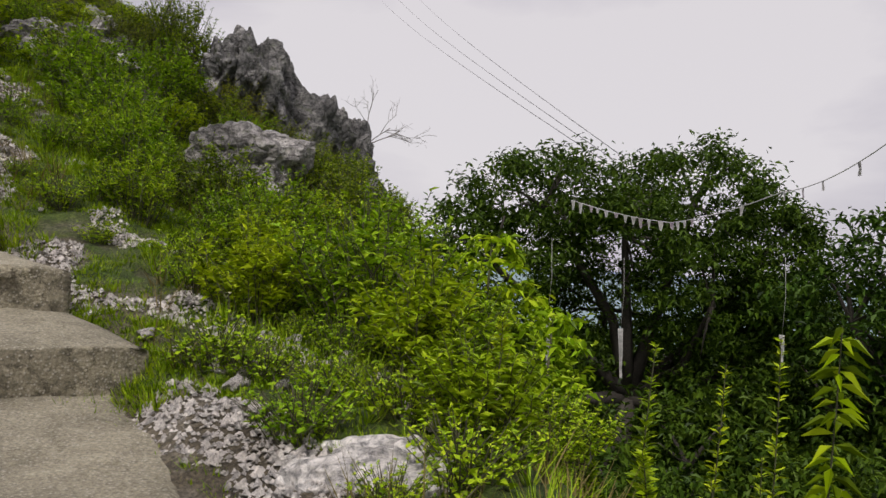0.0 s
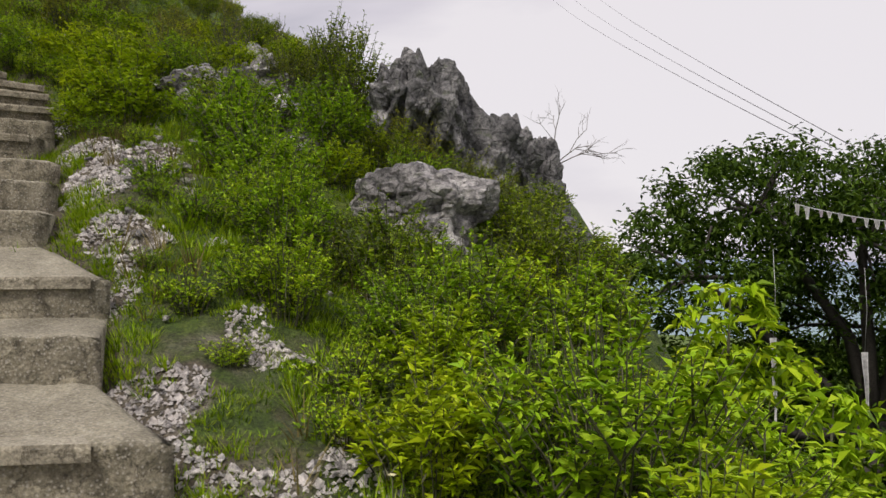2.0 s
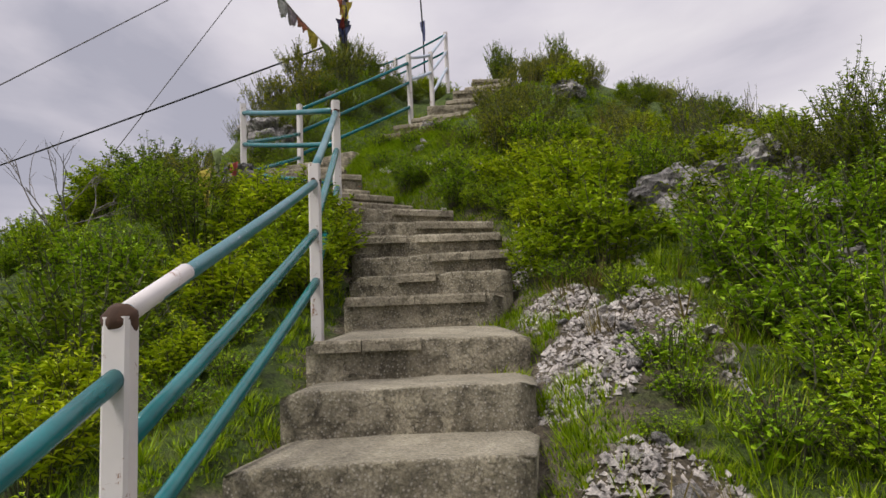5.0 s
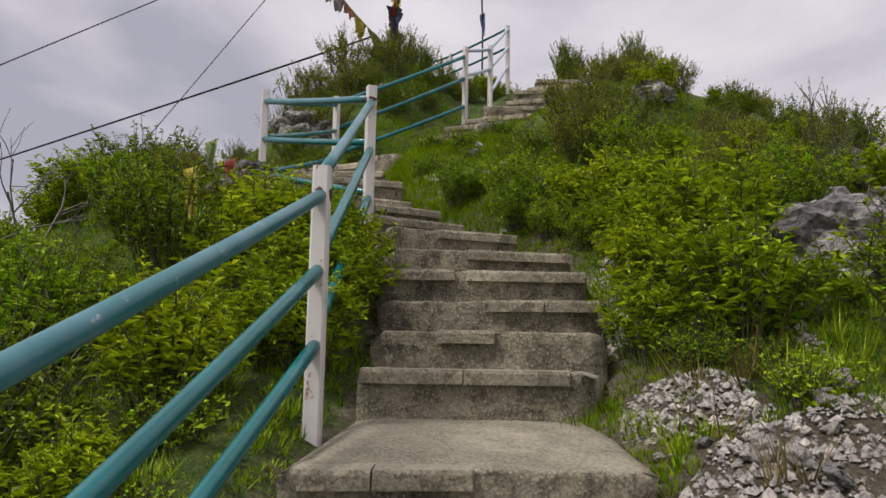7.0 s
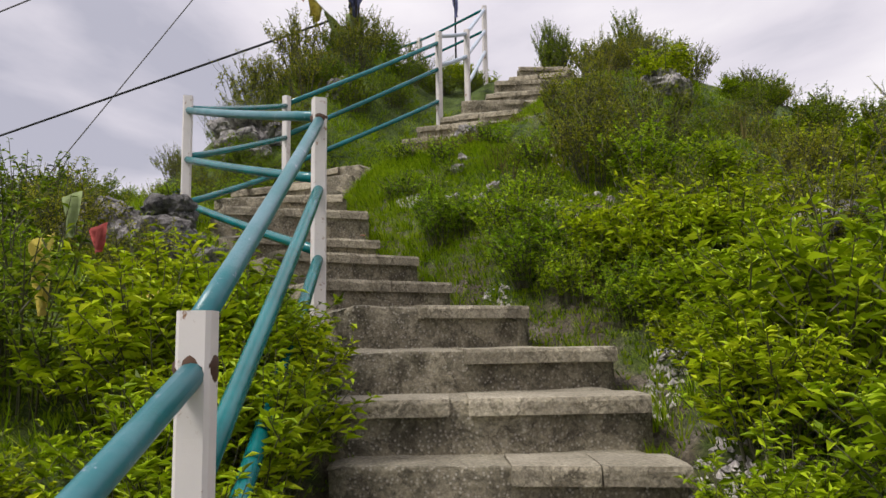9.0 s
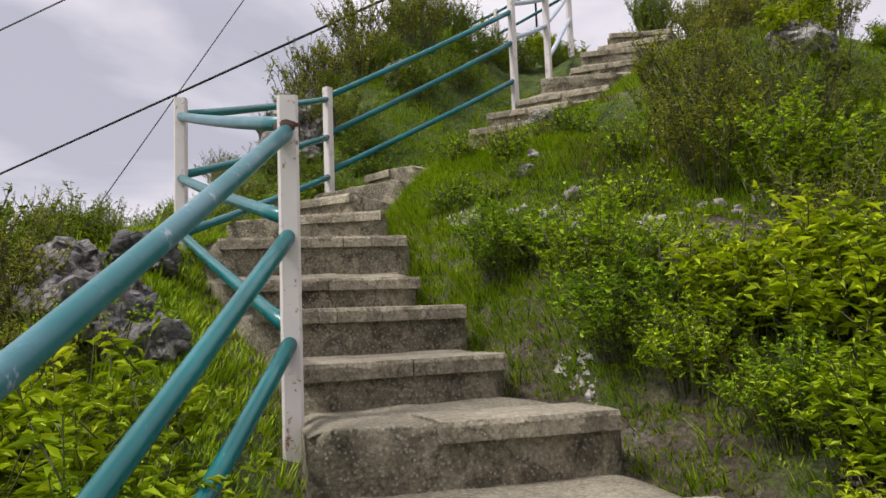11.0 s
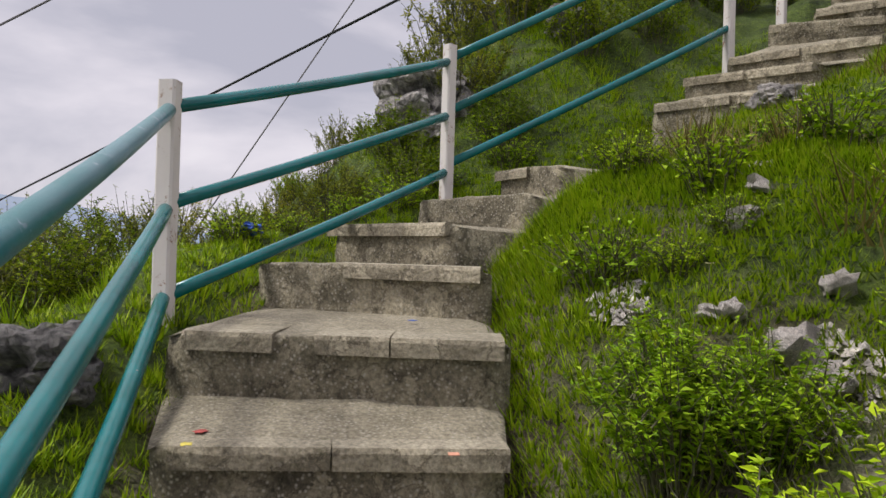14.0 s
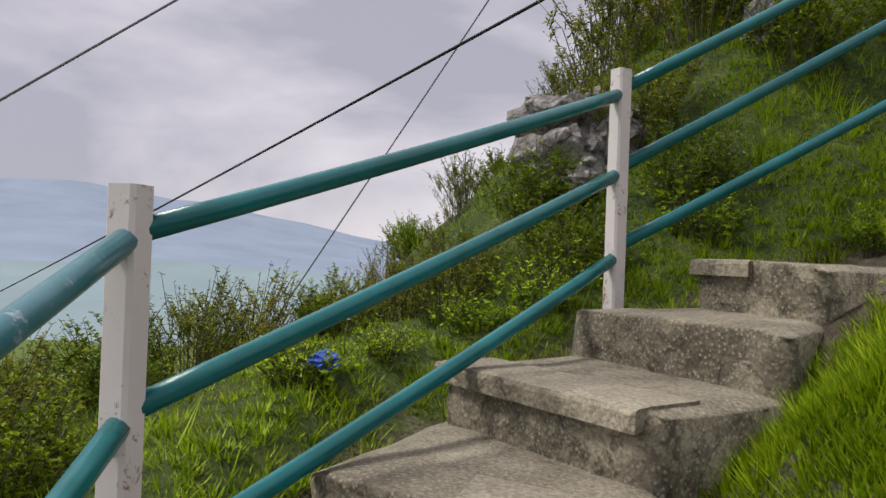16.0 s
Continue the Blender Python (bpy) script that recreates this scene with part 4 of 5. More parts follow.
# ---- rock ----
def rock_bm(bm, centre, size, seed, sub=4, rough=0.42):
    made = bmesh.ops.create_icosphere(bm, subdivisions=sub, radius=1.0)["verts"]
    o = Vector((seed * 1.7, seed * 0.9, seed * 2.3))
    for v in made:
        d = v.co.normalized()
        k = 1.0 + rough * noise.noise(d * 1.3 + o) + 0.5 * rough * noise.noise(d * 3.1 + o)
        cell = noise.voronoi(d * 2.6 + o)[0]
        k -= 0.55 * rough * max(0, 0.35 - (cell[1] - cell[0])) + 0.0
        k += 0.16 * rough * noise.noise(d * 8 + o) + 0.10 * rough * abs(noise.noise(d * 17 + o))
        v.co = Vector(centre) + Vector((d.x * size[0], d.y * size[1], d.z * size[2])) * k


def rock(name, label, lumps, mat, sub=4, rough=0.42):
    """A rock of one block, or of several blocks grown together."""
    ob = thing(name, label, "rock") if len(lumps) > 1 else None
    for c, sz, sd in lumps:
        bm = bmesh.new()
        rock_bm(bm, c, sz, sd, sub, rough)
        p = part("rock_block" if ob else name, bm, mat, ob, smooth_faces=False)
    return ob or tagged(p, label, "rock")


rock("rock_outcrop", "jagged dark grey limestone crag on the crest", [
    ((-2.98, 11.25, 3.9), (0.32, 0.34, 0.50), 1), ((-2.58, 11.4, 3.95), (0.34, 0.36, 0.62), 2), ((-2.45, 11.85, 3.55), (0.45, 0.45, 0.72), 3),
    ((-2.05, 12.5, 3.4), (0.42, 0.4, 0.52), 4), ((-1.72, 13.1, 3.3), (0.44, 0.45, 0.66), 5), ((-1.36, 13.7, 2.95), (0.40, 0.42, 0.75), 6), ((-1.1, 14.0, 2.6), (0.24, 0.24, 0.45), 7), ((-2.2, 12.2, 3.1), (0.7, 0.5, 0.7), 8)], ROCK_DARK, 5, 0.6)
rock("boulder", "large pale grey cracked boulder among the bushes", [((-2.12, 9.3, 2.50), (0.68, 0.46, 0.42), 11), ((-2.6, 9.15, 2.5), (0.22, 0.22, 0.32), 12), ((-2.0, 9.15, 2.1), (0.36, 0.3, 0.35), 13)], ROCK_GREY, 5, 0.4)
rock("boulder", "white limestone block at the edge of the path", [((-0.28, 3.15, 0.54), (0.40, 0.30, 0.27), 14), ((0.02, 3.1, 0.38), (0.3, 0.25, 0.22), 15)], ROCK_PALE, 5, 0.22)
for x, y, z, sz, sd, mt in ((-5.2, 10.4, 4.15, 0.20, 21, ROCK_GREY), (-4.6, 10.6, 3.85, 0.34, 22, ROCK_GREY), (-4.95, 11.5, 4.45, 0.3, 23, ROCK_GREY), (-6.1, 11.2, 5.0, 0.26, 24, ROCK_GREY), (-3.9, 10.2, 3.3, 0.26, 26, ROCK_GREY), (-0.95, 10.6, 1.1, 0.3, 27, ROCK_DARK),
                           (-9.75, 8.35, 4.55, 0.24, 28, ROCK_GREY), (-9.95, 8.85, 4.6, 0.17, 29, ROCK_DARK), (-10.2, 8.5, 4.8, 0.22, 30, ROCK_GREY), (-9.2, 8.4, 4.3, 0.22, 31, ROCK_GREY), (-8.9, 8.45, 4.2, 0.2, 32, ROCK_DARK), (-13.45, 11.75, 6.9, 0.40, 33, ROCK_GREY), (-13.25, 11.55, 6.9, 0.30, 35, ROCK_GREY), (-12.9, 12.9, 7.3, 0.2, 34, ROCK_GREY), (-8.5, 14.0, 6.5, 0.22, 36, ROCK_GREY), (-6.6, 11.75, 5.0, 0.24, 37, ROCK_GREY), (-5.05, 10.0, 3.7, 0.30, 38, ROCK_GREY), (-4.7, 9.8, 3.5, 0.22, 41, ROCK_GREY), (-4.2, 10.05, 3.5, 0.30, 42, ROCK_GREY), (-3.75, 9.8, 3.2, 0.24, 43, ROCK_GREY), (-10.05, 12.4, 6.1, 0.11, 39, ROCK_GREY)):
    g = ground_z(x, y)
    rock("rock", "weathered grey rock half buried in the slope", [((x, y, g + sz * 0.25), (sz * 1.25, sz, sz * 0.8), sd), ((x + sz * 0.9, y + 0.3 * sz, g), (sz * 0.6, sz * 0.6, sz * 0.5), sd + 40)], mt, 4, 0.55)

marked = rock("marked_rock", "upright grey stone with a black painted letter", [((-5.56, 12.1, 4.78), (0.20, 0.13, 0.27), 25)], ROCK_GREY, 4, 0.25)
txt = bpy.data.curves.new("letter", "FONT")
txt.body, txt.size, txt.extrude, txt.align_x = "P", 0.20, 0.002, "CENTER"
letter_tmp = new("letter_tmp", txt)
bpy.context.view_layer.update()
letter_me = bpy.data.meshes.new_from_object(letter_tmp.evaluated_get(bpy.context.evaluated_depsgraph_get()))
bpy.data.objects.remove(letter_tmp)
letter = mesh_part("painted_letter", letter_me, CABLE, marked, "black painted letter")
letter.matrix_world = pose(-5.50, 11.935, 4.72, 90, 0, 22)

RUBBLE = rock_material("broken_limestone", (0.36, 0.32, 0.29), (0.60, 0.55, 0.51), (0.74, 0.69, 0.65), 0.06)
# loose stones on the bank and beside the steps
stone_meshes = []
for i in range(6):
    bm = bmesh.new()
    rock_bm(bm, (0, 0, 0), (1.0, 0.75, 0.55), 50 + i, 2, 0.7)
    me = bpy.data.meshes.new("stone")
    bm.to_mesh(me)
    bm.free()
    me.materials.append(RUBBLE if i else ROCK_GREY)
    stone_meshes.append(me)


def stone(x, y, size):
    ob = new("stone", stone_meshes[rng.randint(6)])
    ob.matrix_world = pose(x, y, ground_z(x, y) + size * 0.5, rng.uniform(-25, 25), rng.uniform(-25, 25), rng.uniform(0, 360))
    ob.scale = (size, size, size)
    tagged(ob, "small pale broken limestone lying on the bank", "stone", "loose stones on the bank")


for x, y, sz in ((-8.62, 10.87, 0.12), (-7.85, 10.8, 0.10), (-7.55, 10.42, 0.09), (-8.9, 10.9, 0.06), (-9.2, 10.75, 0.05), (-8.55, 10.65, 0.07), (-8.65, 10.55, 0.06), (-8.75, 10.7, 0.045), (-8.95, 10.85, 0.05), (-8.7, 11.15, 0.07), (-9.15, 11.2, 0.08), (-9.2, 11.35, 0.07), (-8.5, 10.85, 0.09)):
    stone(x, y, sz)
made = 0
while made < 150:
    x, y = rng.uniform(-10.5, 0.0), rng.uniform(2.4, 12.2)
    sd = float(ground_parts(np.array([x]), np.array([y]))[1][0])
    heap = (math.hypot(x + 4.35, y - 7.7) < 0.75) or (math.hypot(x + 7.45, y - 10.75) < 0.7) or (math.hypot(x + 1.2, y - 4.3) < 0.7) or (0.75 < sd < 1.2 and 6.3 < y < 9)
    if heap and sd > 0.7 or (0.8 < sd < 3.0 and rng.uniform() < 0.06):
        stone(x, y, rng.uniform(0.012, 0.05) if not heap else rng.uniform(0.015, 0.065))
        made += 1
# chips and gravel too small to count
r = np.random.RandomState(12)
cv, cf = [], []
tx, ty = r.uniform(-11.5, 0.5, 300000), r.uniform(1.0, 12.0, 300000)
tz, tsd = ground_parts(tx, ty)
patchy = wave(tx, ty, 1.1, 41)
ok = ((tsd > 0.6) & (tsd < 1.6) & (patchy > 0.12) & (tx > -6.5)) | ((tsd > 0.7) & (tsd < 2.6) & (patchy > 0.40)) | (np.hypot(tx + 4.35, ty - 7.7) < 0.5)
tx, ty, tz = tx[ok][:22000], ty[ok][:22000], tz[ok][:22000]
n = len(tx)
sz = r.uniform(0.005, 0.019, n) * r.choice([1, 1, 1.7], n)
tet = np.array([[1, 0, -0.3], [-0.6, 0.8, -0.3], [-0.5, -0.9, -0.2], [0.1, 0.1, 0.75], [0.7, 0.7, 0.25]])
v = tet[None] * sz[:, None, None] * r.uniform(0.6, 1.3, (n, 5, 3))
ang = r.uniform(0, 6.28, n)
ca, sa = np.cos(ang)[:, None], np.sin(ang)[:, None]
v = np.stack([v[..., 0] * ca - v[..., 1] * sa + tx[:, None], v[..., 0] * sa + v[..., 1] * ca + ty[:, None], v[..., 2] + tz[:, None] + 0.004], -1).reshape(-1, 3)
k = np.arange(n)[:, None] * 5
f = np.concatenate([k + np.array([q]) for q in ([0, 4, 3], [4, 1, 3], [1, 2, 3], [2, 0, 3], [0, 1, 4])], 1).reshape(-1, 3)
tagged(mesh_part("gravel", quick_mesh("gravel", v, f), RUBBLE, smooth_faces=False), "scattered pale stone chips and gravel beside the steps", "gravel", kind="stuff")


# ---- trees of the valley ----
def tree(label, height, lobes, clumps, leaves, leaf=0.24, seed=1, mat=LEAF_TREE):
    """A broad tree: trunk, limbs towards each lobe of the crown, and leaf clumps on the lobes."""
    r = np.random.RandomState(seed)
    ob = thing("tree", label, "tree")
    bm = bmesh.new()
    fork = Vector((0.2, 0.1, height * 0.42))
    tube(bm, [Vector((0, 0, -1.0)), Vector((0.15, 0, height * 0.15)), Vector((-0.1, 0.12, height * 0.3)), fork], [0.62, 0.48, 0.42, 0.36], 9)
    part("trunk", bm, BARK, ob)
    pts = []
    for c, rad in lobes:
        c, rad = np.array(c, float), np.array(rad, float)
        bm = bmesh.new()
        mid_p = fork.lerp(Vector(c), 0.5) + Vector((r.normal(0, 0.4), r.normal(0, 0.4), -0.5))
        tube(bm, [fork, mid_p, Vector(c), Vector(c) + Vector((r.normal(0, 0.5), r.normal(0, 0.5), rad[2] * 0.7))], [0.26, 0.17, 0.10, 0.03], 6)
        for _ in range(5):
            e = r.normal(0, 1, 3)
            e /= np.linalg.norm(e)
            tube(bm, [Vector(c), Vector(c + e * rad * 0.5) + Vector((0, 0, 0.2)), Vector(c + e * rad * 0.95)], [0.08, 0.05, 0.015], 4, False)
        part("limb", bm, BARK, ob)
        e = r.normal(0, 1, (clumps, 3))
        e /= np.linalg.norm(e, axis=1)[:, None]
        e[:, 2] = np.abs(e[:, 2]) * np.where(r.uniform(0, 1, clumps) < 0.72, 1, -0.7)
        pts.append(c + e * rad * r.uniform(0.72, 1.08, (clumps, 1)))
    pts = np.concatenate(pts)
    spread = r.uniform(0.22, 0.40, (len(pts), 1, 1)) * min(1.0, height / 10)
    p = pts[:, None] + r.normal(0, 1, (len(pts), leaves, 3)) * spread * np.array([1.0, 1.0, 0.55])
    p = p.reshape(-1, 3)
    a, el = r.uniform(0, 6.283, len(p)), r.uniform(-0.9, 0.5, len(p))
    d = np.stack([np.cos(a) * np.cos(el), np.sin(a) * np.cos(el), np.sin(el)], 1)
    size = leaf * r.uniform(0.6, 1.3, len(p))
    v, f = leaf_fan(p, d, size, size * 0.42, 0.15, 0.3)
    mesh_part("crown", quick_mesh("crown", v, f), mat, ob, smooth_faces=False)
    return ob


BIG = tree("broad dark green tree in the valley, crown full of leaves", 15.0, [
    ((-4.6, 0, 10.4), (2.4, 2.2, 1.9)), ((-2.7, 0.6, 12.2), (2.4, 2.3, 1.9)), ((-0.4, -0.4, 11.4), (1.9, 2.2, 1.5)), ((2.2, 0, 12.6), (2.5, 2.4, 2.0)), ((4.2, -0.6, 10.7), (2.3, 2.3, 2.2)),
    ((5.4, 0.4, 8.2), (2.2, 2.2, 2.0)), ((2.0, -1.6, 9.4), (2.2, 1.9, 1.9)), ((-4.9, -0.5, 7.2), (1.7, 1.8, 1.5)), ((3.4, -1.2, 6.8), (2.4, 2.0, 1.6)), ((0.2, 1.8, 9.0), (3.0, 1.8, 1.6)), ((-1.6, 1.6, 7.2), (2.6, 1.6, 1.4)), ((4.8, 1.0, 5.2), (2.4, 2.0, 1.6))],
    74, 84, 0.205, 3)
BIG.matrix_world = pose(6.7, 24.2, -8.9, 0, 0, 12)
SIDE_TREE = tree("rounded green tree beside the big one", 12.0, [((0, 0, 8.8), (2.6, 2.5, 2.0)), ((-1.9, 0.3, 7.2), (2.1, 2.1, 1.7)), ((2.1, -0.2, 7.4), (2.2, 2.1, 1.8)), ((0.3, -1.5, 6.2), (2.5, 1.8, 1.7)), ((-1.2, 1.2, 5.0), (2.3, 1.9, 1.5)), ((1.6, -0.8, 4.4), (2.4, 2.0, 1.4))], 60, 38, 0.26, 8, LEAF_TREE)
SIDE_TREE.matrix_world = pose(13.9, 20.5, -6.9)
for x, y, z, a, sc in ((10.5, 31.0, -11.5, 60, 1.0), (8.0, 33.0, -12.0, 150, 1.05), (17.0, 27.0, -11.0, 220, 1.1), (21.0, 19.0, -9.5, 300, 1.05), (9.5, 16.5, -12.0, 20, 0.9), (13.0, 12.0, -11.5, 100, 0.95), (5.0, 17.5, -12.0, 260, 0.85), (12.5, 27.0, -8.5, 40, 1.0), (24.0, 30.0, -11.0, 10, 1.2), (12.0, 42.0, -15.5, 190, 1.2), (7.5, 20.5, -12.5, 75, 1.0), (12.0, 21.5, -11.0, 330, 1.0), (20.5, 24.0, -9.0, 45, 1.1)):
    c = copy_thing(SIDE_TREE, pose(x, y, z, 0, 0, a))
    c.scale = (sc, sc, sc)
SAPLING = tree("young bright green sapling with broad leaves on the slope edge", 2.1, [((0, 0, 1.55), (0.42, 0.4, 0.5)), ((0.35, 0.1, 1.1), (0.35, 0.35, 0.35)), ((-0.35, -0.1, 1.0), (0.35, 0.35, 0.35))], 26, 14, 0.15, 5, LEAF_BRIGHT)
for o in SAPLING.children:
    if o.name.startswith(("trunk", "limb")):
        bpy.data.objects.remove(o)
bm = bmesh.new()
tube(bm, [Vector((0, 0, -0.4)), Vector((0.05, 0, 0.6)), Vector((0, 0.03, 1.2)), Vector((0.02, 0, 1.9))], [0.03, 0.024, 0.016, 0.006], 6)
part("trunk", bm, STEM, SAPLING)
SAPLING.matrix_world = pose(0.72, 9.3, min(ground_z(0.72, 9.3), -0.2))
s2 = copy_thing(SAPLING, pose(1.3, 8.2, min(ground_z(1.3, 8.2), -1.0), 0, 0, 70))


# bare twigs on the crag and the dead tops of the big tree
def bare_bush(name, label, x, y, z, height, seed, lean=(0, 0), thick=0.012, levels=4):
    r = np.random.RandomState(seed)
    bm = bmesh.new()

    def grow(p, d, ln, rad, lev):
        q = p + d * ln * 0.5 + Vector(r.normal(0, 0.05 * ln, 3))
        e = q + (d + Vector(r.normal(0, 0.18, 3))).normalized() * ln * 0.5
        tube(bm, [p, q, e], [rad, rad * 0.8, rad * 0.6], 4, False)
        if lev:
            for _ in range(3 if lev > 1 else 2):
                grow(q.lerp(e, r.uniform(0, 1)), (d + Vector(r.normal(0, 0.55, 3)) + Vector((0, 0, 0.1))).normalized(), ln * r.uniform(0.5, 0.75), rad * 0.6, lev - 1)

    for _ in range(4 if levels < 4 else 3):
        grow(Vector((0, 0, -0.05)), (Vector((lean[0], lean[1], 1)) + Vector(r.normal(0, 0.35, 3))).normalized(), height * 0.42, thick, levels - 1)
    ob = part(name, bm, TWIG)
    ob.matrix_world = pose(x, y, z)
    return tagged(ob, label, "bush")


bare_bush("bare_bush", "leafless grey twiggy bush growing out of the crag", -1.15, 13.85, 3.45, 1.5, 3, (0.8, 0.1))
bare_bush("bare_bush", "leafless grey branches at the top of the big tree", 6.4, 24.0, 2.6, 2.6, 5, (0.3, 0), 0.06)
bare_bush("bare_bush", "leafless grey branches at the top of the big tree", 4.9, 24.0, 2.2, 2.2, 6, (-0.3, 0), 0.05)
bare_bush("bare_bush", "leafless thin twigs on the valley side of the steps", -9.6, 6.8, ground_z(-9.6, 6.8), 1.7, 7, (-0.2, 0.0))


# tall flowering spires at the edge
def spire(x, y, top, seed, broad=False):
    r = np.random.RandomState(seed)
    z0 = ground_z(x, y)
    h = top - z0
    ob = thing("weed", "tall weed with drooping broad leaves at the edge" if broad else "tall thin weed spire with small leaves at the edge", "weed", pose(x, y, z0))
    u = np.linspace(0, 1, 8)
    cur = np.stack([0.05 * np.sin(u * 3 + seed), 0.04 * np.cos(u * 2 + seed), u * h], 1)
    v, f = stalks(cur[None], 0.009, 0.003)
    mesh_part("stem", quick_mesh("stem", v, f), STEM, ob)
    n = 150 if not broad else 110
    q = np.sort(r.uniform(0.15, 1, n))
    p = np.stack([np.interp(q, u, cur[:, 0]), np.interp(q, u, cur[:, 1]), q * h], 1)
    a = np.arange(n) * 2.4
    el = r.uniform(0.2, 0.8, n) if not broad else r.uniform(-0.35, 0.15, n)
    d = np.stack([np.cos(a) * np.cos(el), np.sin(a) * np.cos(el), np.sin(el)], 1)
    size = (0.11 * (1.15 - q) + 0.028) if not broad else 0.145 * r.uniform(0.8, 1.2, n) * (1.1 - 0.35 * q)
    v, f = leaf_fan(p, d, size, size * (0.4 if not broad else 0.27), 0.15, 0.1 if not broad else 0.45)
    mesh_part("leaves", quick_mesh("leaves", v, f), LEAF_YELLOW, ob, smooth_faces=False)


for i, (x, y, t) in enumerate(((1.11, 4.28, 1.06), (1.49, 4.35, 0.96), (1.64, 4.07, 1.14), (1.0, 4.1, 0.55), (1.35, 4.0, 0.45), (1.75, 4.3, 0.5), (0.85, 4.4, 0.4), (1.55, 3.7, 0.3), (0.25, 4.3, 1.15), (-0.1, 4.2, 1.2), (0.4, 4.5, 0.95))):
    spire(x, y, t, 60 + i)
spire(1.50, 3.28, 1.27, 80, True)

# ---- cables, flags and litter ----
def cable(label, a, b, sag, radius, mat=CABLE, name="cable"):
    bm = bmesh.new()
    tube(bm, hang(a, b, sag, 24), radius, 6, False)
    return tagged(part(name, bm, mat), label, "cable")


for dx in (0.0, 0.5, 1.1):
    cable("thin grey power line crossing the sky", (-7.8 + 5 * dx, 132.0, 46.0 + dx * 1.6), (5.9 + 0.4 * dx, 24.6, 4.9 + 0.25 * dx), 0.6, 0.014, THIN_WIRE, "power_line")
cable("thick black cable sagging up to the summit", (-37.5, 1.95, 4.1), (-14.05, 13.74, 9.2), 0.05, 0.02)
cable("thin grey cable to the summit", (-10.3, -9.7, -7.7), (-19.4, 19.8, 17.6), 0.1, 0.012, THIN_WIRE)
cable("thin guy wire running down from the summit mast", (-23.2, 6.9, -1.0), (-18.2, 15.0, 13.2), 0.05, 0.012, THIN_WIRE)

FLAG_KINDS = ["white", "mauve", "orange", "green", "yellow", "blue", "red"]


def flag(p, along, w, h, colour, seed, name="flag", parent=None):
    """A small hanging cloth with folds."""
    r = np.random.RandomState(seed)
    a = Vector(along).normalized()
    out = a.cross(Vector((0, 0, 1))).normalized()
    bm = bmesh.new()
    grid = []
    for j in range(7):
        row = []
        for i in range(6):
            u, v = i / 5 - 0.5, j / 6
            taper = 1 - 0.75 * v * r.uniform(0.7, 1.0)
            row.append(bm.verts.new(Vector(p) + a * (u * w * taper + 0.15 * h * v * r.normal(0.3, 0.05)) + out * (0.16 * w * math.sin(u * 7 + v * 4 + seed) * (0.3 + v)) - Vector((0, 0, v * h))))
        grid.append(row)
    for j in range(6):
        for i in range(5):
            bm.faces.new((grid[j][i], grid[j][i + 1], grid[j + 1][i + 1], grid[j + 1][i]))
    back = bmesh.ops.solidify(bm, geom=bm.faces[:], thickness=0.003)
    return part(name, bm, CLOTH[colour], parent)


def flag_string(label, pts, step, w, h, colours, seed):
    r = np.random.RandomState(seed)
    ob = thing("prayer_flags", label, "flags")
    bm = bmesh.new()
    curve = []
    for a, b in zip(pts[:-1], pts[1:]):
        curve += hang(a, b, 0.03 * (Vector(b) - Vector(a)).length, 12)[:-1]
    curve.append(Vector(pts[-1]))
    tube(bm, curve, 0.010, 5, False)
    part("string", bm, CLOTH["white"], ob)
    run, nxt_at, n = 0.0, 0.0, 0
    for a, b in zip(curve[:-1], curve[1:]):
        ln = (b - a).length
        while nxt_at < run + ln:
            p = a.lerp(b, (nxt_at - run) / ln)
            flag(p, b - a, w * r.uniform(0.7, 1.1), h * r.uniform(0.5, 1.2), colours[n % len(colours)], seed * 31 + n, "flag", ob)
            n += 1
            nxt_at += step(run) * r.uniform(0.7, 1.3)
        run += ln


flag_string("string of faded white prayer flags tied to the big tree", [(4.06, 20.6, 3.25), (6.51, 19.9, 2.75), (8.08, 17.2, 3.4), (7.18, 12.0, 3.65), (7.6, 7.0, 4.9)], lambda s: 0.24 if s < 3.0 else 1.5, 0.13, 0.25, ["white", "white", "mauve"], 3)
flag_string("string of coloured prayer flags drooping from the summit mast", [(-14.05, 13.74, 9.2), (-14.25, 13.1, 9.75), (-14.6, 11.9, 11.2), (-15.6, 9.0, 14.5)], lambda s: 0.34, 0.40, 0.36, ["green", "yellow", "orange", "mauve", "white", "mauve"], 4)
for (x, y, z), h in (((3.5, 20.4, 0.2), 1.9), ((5.8, 21.6, -0.2), 1.4), ((9.4, 19.5, 0.0), 0.7)):
    ob = thing("hanging_cloth", "faded white cloth strip hanging from a branch of the tree", "cloth")
    bm = bmesh.new()
    tube(bm, [(x, y, z + 2.0), (x + 0.05, y, z + 1.0), (x, y, z)], 0.005, 4)
    part("string", bm, CLOTH["white"], ob)
    flag((x, y, z), (1, 0.2, 0), 0.16, h, "white", int(x * 7), "cloth", ob)
ob = thing("flag_mast", "summit mast wrapped in faded coloured cloths", "mast")
bm = bmesh.new()
tube(bm, [(-13.9, 14.05, 8.2), (-13.7, 13.95, 9.6), (-13.3, 13.75, 13.0)], [0.04, 0.035, 0.03], 10)
part("pole", bm, BARK, ob)
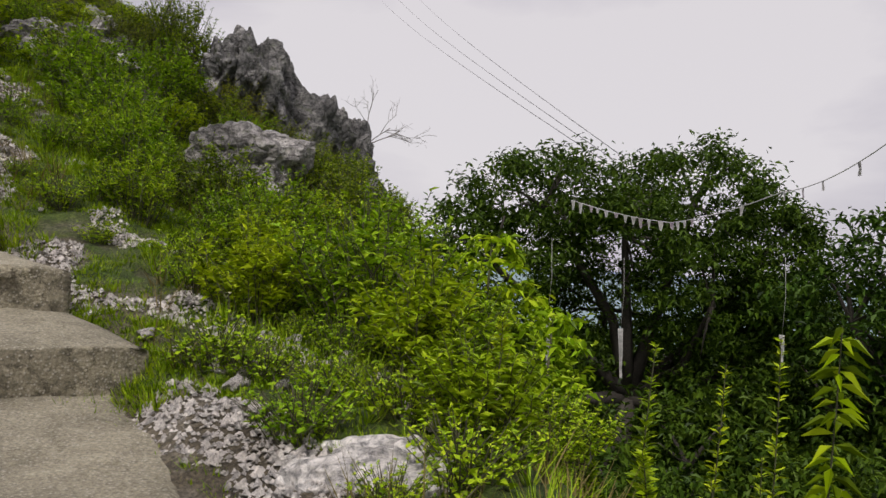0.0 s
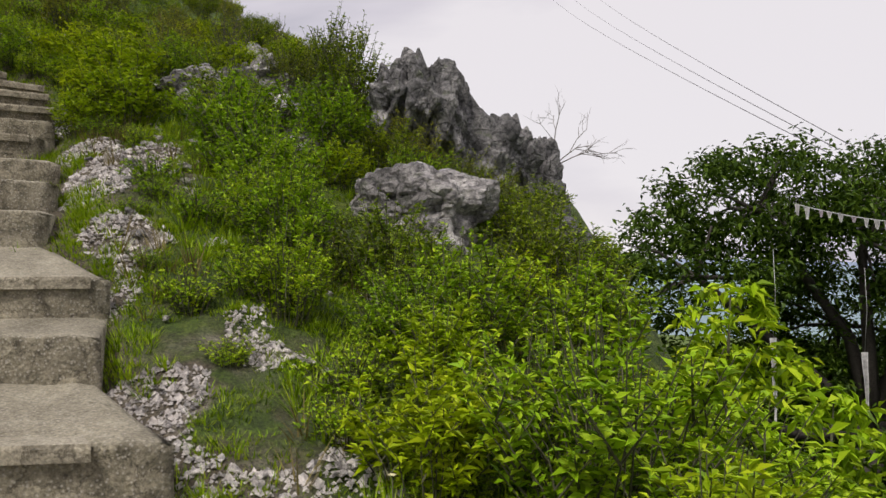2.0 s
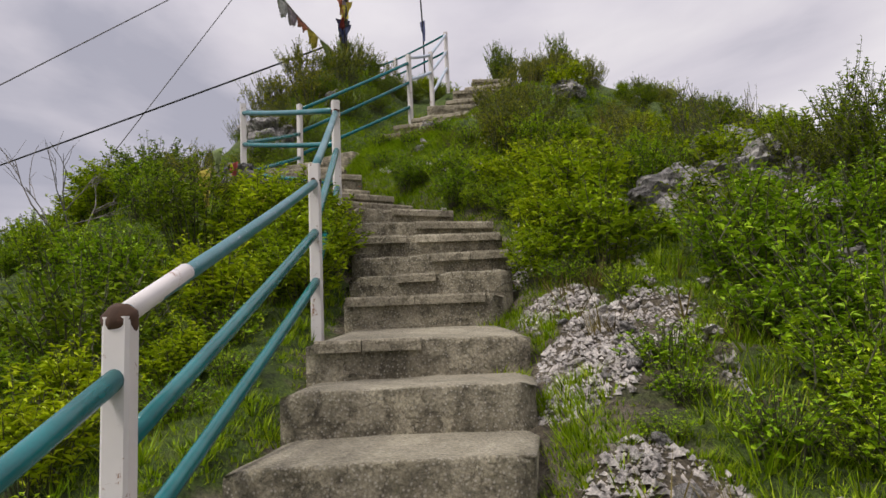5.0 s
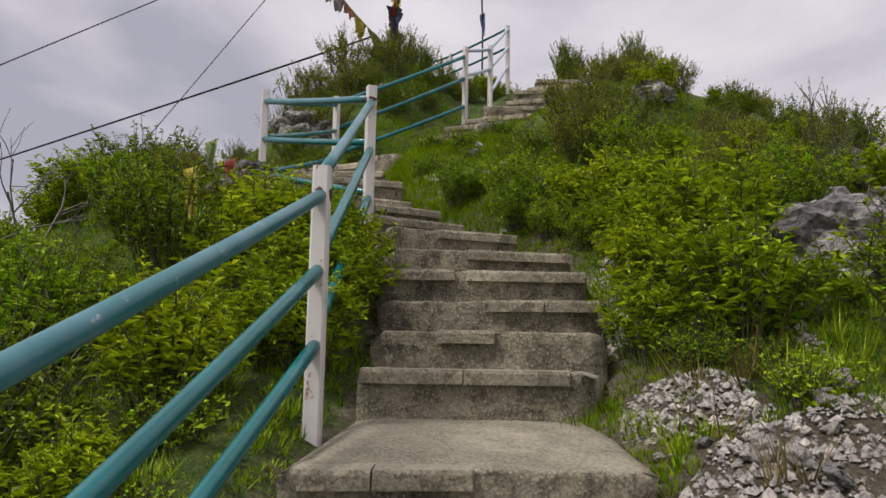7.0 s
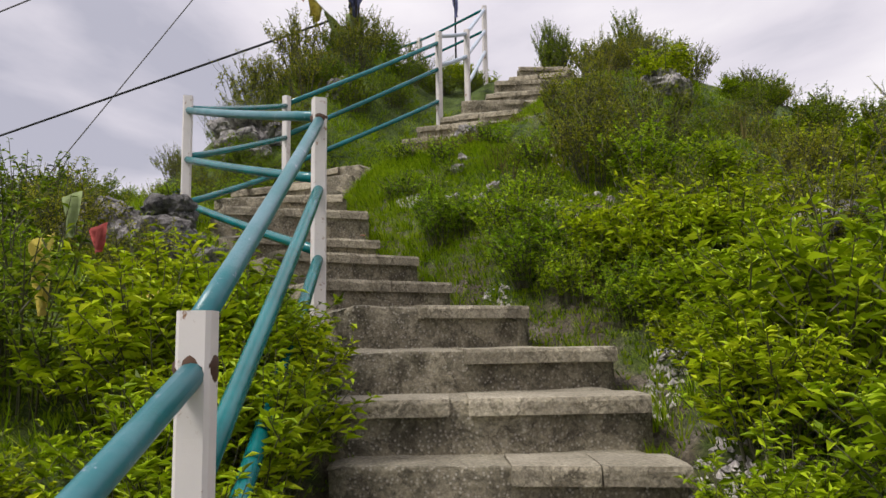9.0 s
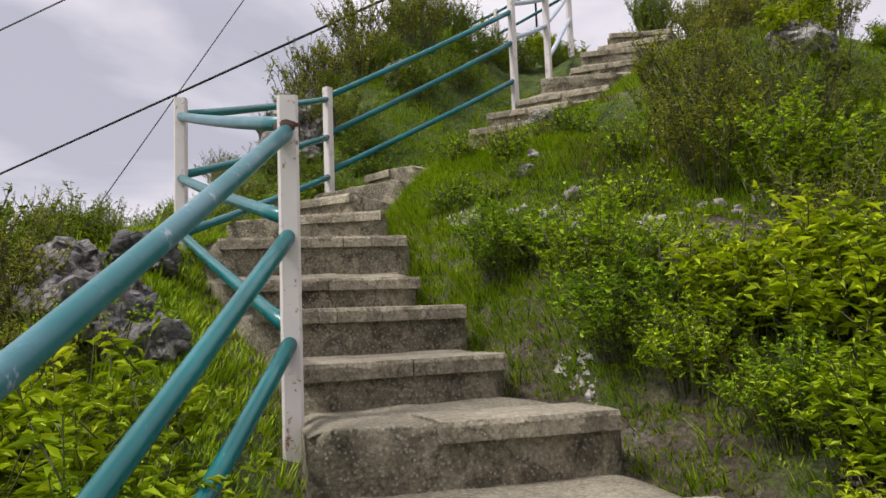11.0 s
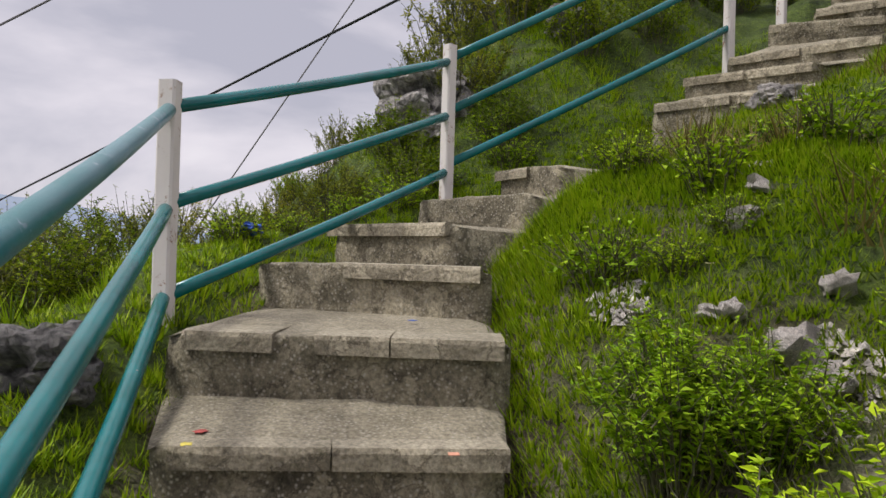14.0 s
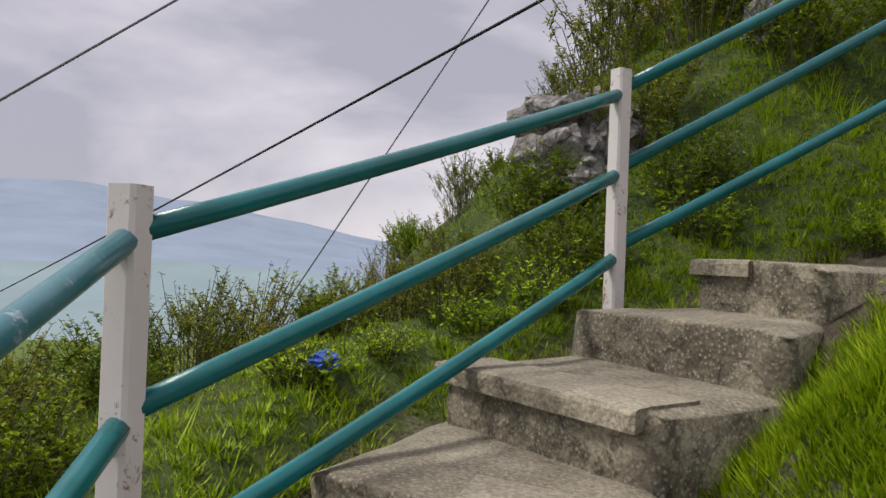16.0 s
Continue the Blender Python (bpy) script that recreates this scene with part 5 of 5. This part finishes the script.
for i in range(16):
    z = 9.0 + 0.16 * i
    flag((-13.85 + 0.15 * (z - 9.0) + 0.06 * math.sin(i * 2.4), 14.02 - 0.07 * (z - 9.0) - 0.05, z + 0.1), (math.cos(i * 1.1), math.sin(i * 1.1), 0), 0.34, 0.38, ["blue", "mauve", "orange", "yellow", "red", "blue"][(15 - i) % 6] if i > 2 else ["yellow", "green", "yellow"][i], 90 + i, "cloth", ob)
ob = thing("thin_mast", "thin dark mast with torn cloth on the summit", "mast")
bm = bmesh.new()
tube(bm, [(-13.85, 16.5, 8.4), (-13.82, 16.47, 10.2), (-13.6, 16.1, 12.5)], 0.018, 6)
part("pole", bm, CABLE, ob)
flag((-13.81, 16.45, 10.5), (1, 0, 0), 0.16, 0.5, "blue", 5, "cloth", ob)
for x, y, z, w, h, c in ((-8.25, 7.40, 4.42, 0.13, 0.36, "yellow"), (-8.02, 7.55, 4.46, 0.09, 0.12, "red"), (-8.2, 7.5, 4.62, 0.10, 0.2, "green"), (-7.75, 7.65, 4.15, 0.12, 0.25, "yellow")):
    tagged(flag((x, y, z), (0.7, 0.6, 0.3), w, h, c, int(abs(x) * 50), "prayer_flag"), c + " cloth prayer flag caught on the bushes", "flag")

bm = bmesh.new()
rock_bm(bm, (0, 0, 0), (0.10, 0.065, 0.035), 71, 4, 0.8)
bag = part("plastic_bag", bm, CLOTH["plastic"], smooth_faces=False)
bag.matrix_world = pose(-11.6, 9.84, ground_z(-11.6, 9.84) + 0.05)
tagged(bag, "crumpled blue plastic bag lying in the grass", "litter")
bm = bmesh.new()
rock_bm(bm, (0, 0, 0), (0.05, 0.04, 0.03), 72, 3, 0.8)
bag = part("litter", bm, CLOTH["plastic"], smooth_faces=False)
bag.matrix_world = pose(-1.62, 6.9, ground_z(-1.62, 6.9) + 0.08)
tagged(bag, "small scrap of blue plastic in the bushes", "litter")


# ---- small things on the ground ----
def daisy(x, y):
    ob = thing("daisy", "small white daisy on a thin stalk in the grass", "flower", pose(x, y, ground_z(x, y)), "white daisies in the grass")
    bm = bmesh.new()
    h = rng.uniform(0.12, 0.26)
    tube(bm, [(0, 0, -0.02), (0.01, 0, h * 0.5), (0, 0.01, h)], 0.0022, 4)
    part("stalk", bm, STEM, ob)
    a = np.arange(9) * 0.698
    v, f = leaf_fan(np.tile([[0, 0.01, h]], (9, 1)), np.stack([np.cos(a), np.sin(a), 0 * a + 0.15], 1), np.full(9, 0.02), np.full(9, 0.009), 0.05, 0.0)
    mesh_part("petals", quick_mesh("petals", v, f), PETAL, ob)


for _ in range(400):
    k = rng.randint(0, len(PATH_PTS))
    o = rng.uniform(1.2, 3.5) * rng.choice([1, -1])
    x, y = PATH_PTS[k, 0] + RIGHT[k, 0] * o, PATH_PTS[k, 1] + RIGHT[k, 1] * o
    if 3.5 < y < 12 and rng.uniform() < 0.14:
        daisy(x, y)


def scrap(name, label, x, y, z, size, mat, seed):
    bm = bmesh.new()
    bmesh.ops.create_grid(bm, x_segments=5, y_segments=4, size=size)
    for v in bm.verts:
        v.co.z = 0.35 * size * noise.noise(v.co * (2.0 / size) + Vector((seed, 0, 0)))
    bmesh.ops.solidify(bm, geom=bm.faces[:], thickness=0.002)
    ob = part(name, bm, mat)
    ob.matrix_world = pose(x, y, z + 0.012, 0, 0, seed * 40)
    return tagged(ob, label, "litter")


scrap("paper_scrap", "crumpled pink paper scrap on a concrete step", -9.45, 9.28, 4.72, 0.018, CLOTH["red"], 1)
scrap("dry_leaf", "fallen yellow leaf on a concrete step", -9.30, 9.22, 4.72, 0.016, CLOTH["yellow"], 2)
scrap("wrapper", "purple sweet wrapper on a step by the grass", -9.85, 10.15, 5.02, 0.014, CLOTH["plastic"], 3)
scrap("dry_leaf", "pale dry leaf on a concrete step", -8.95, 9.9, 4.72, 0.016, CLOTH["orange"], 4)
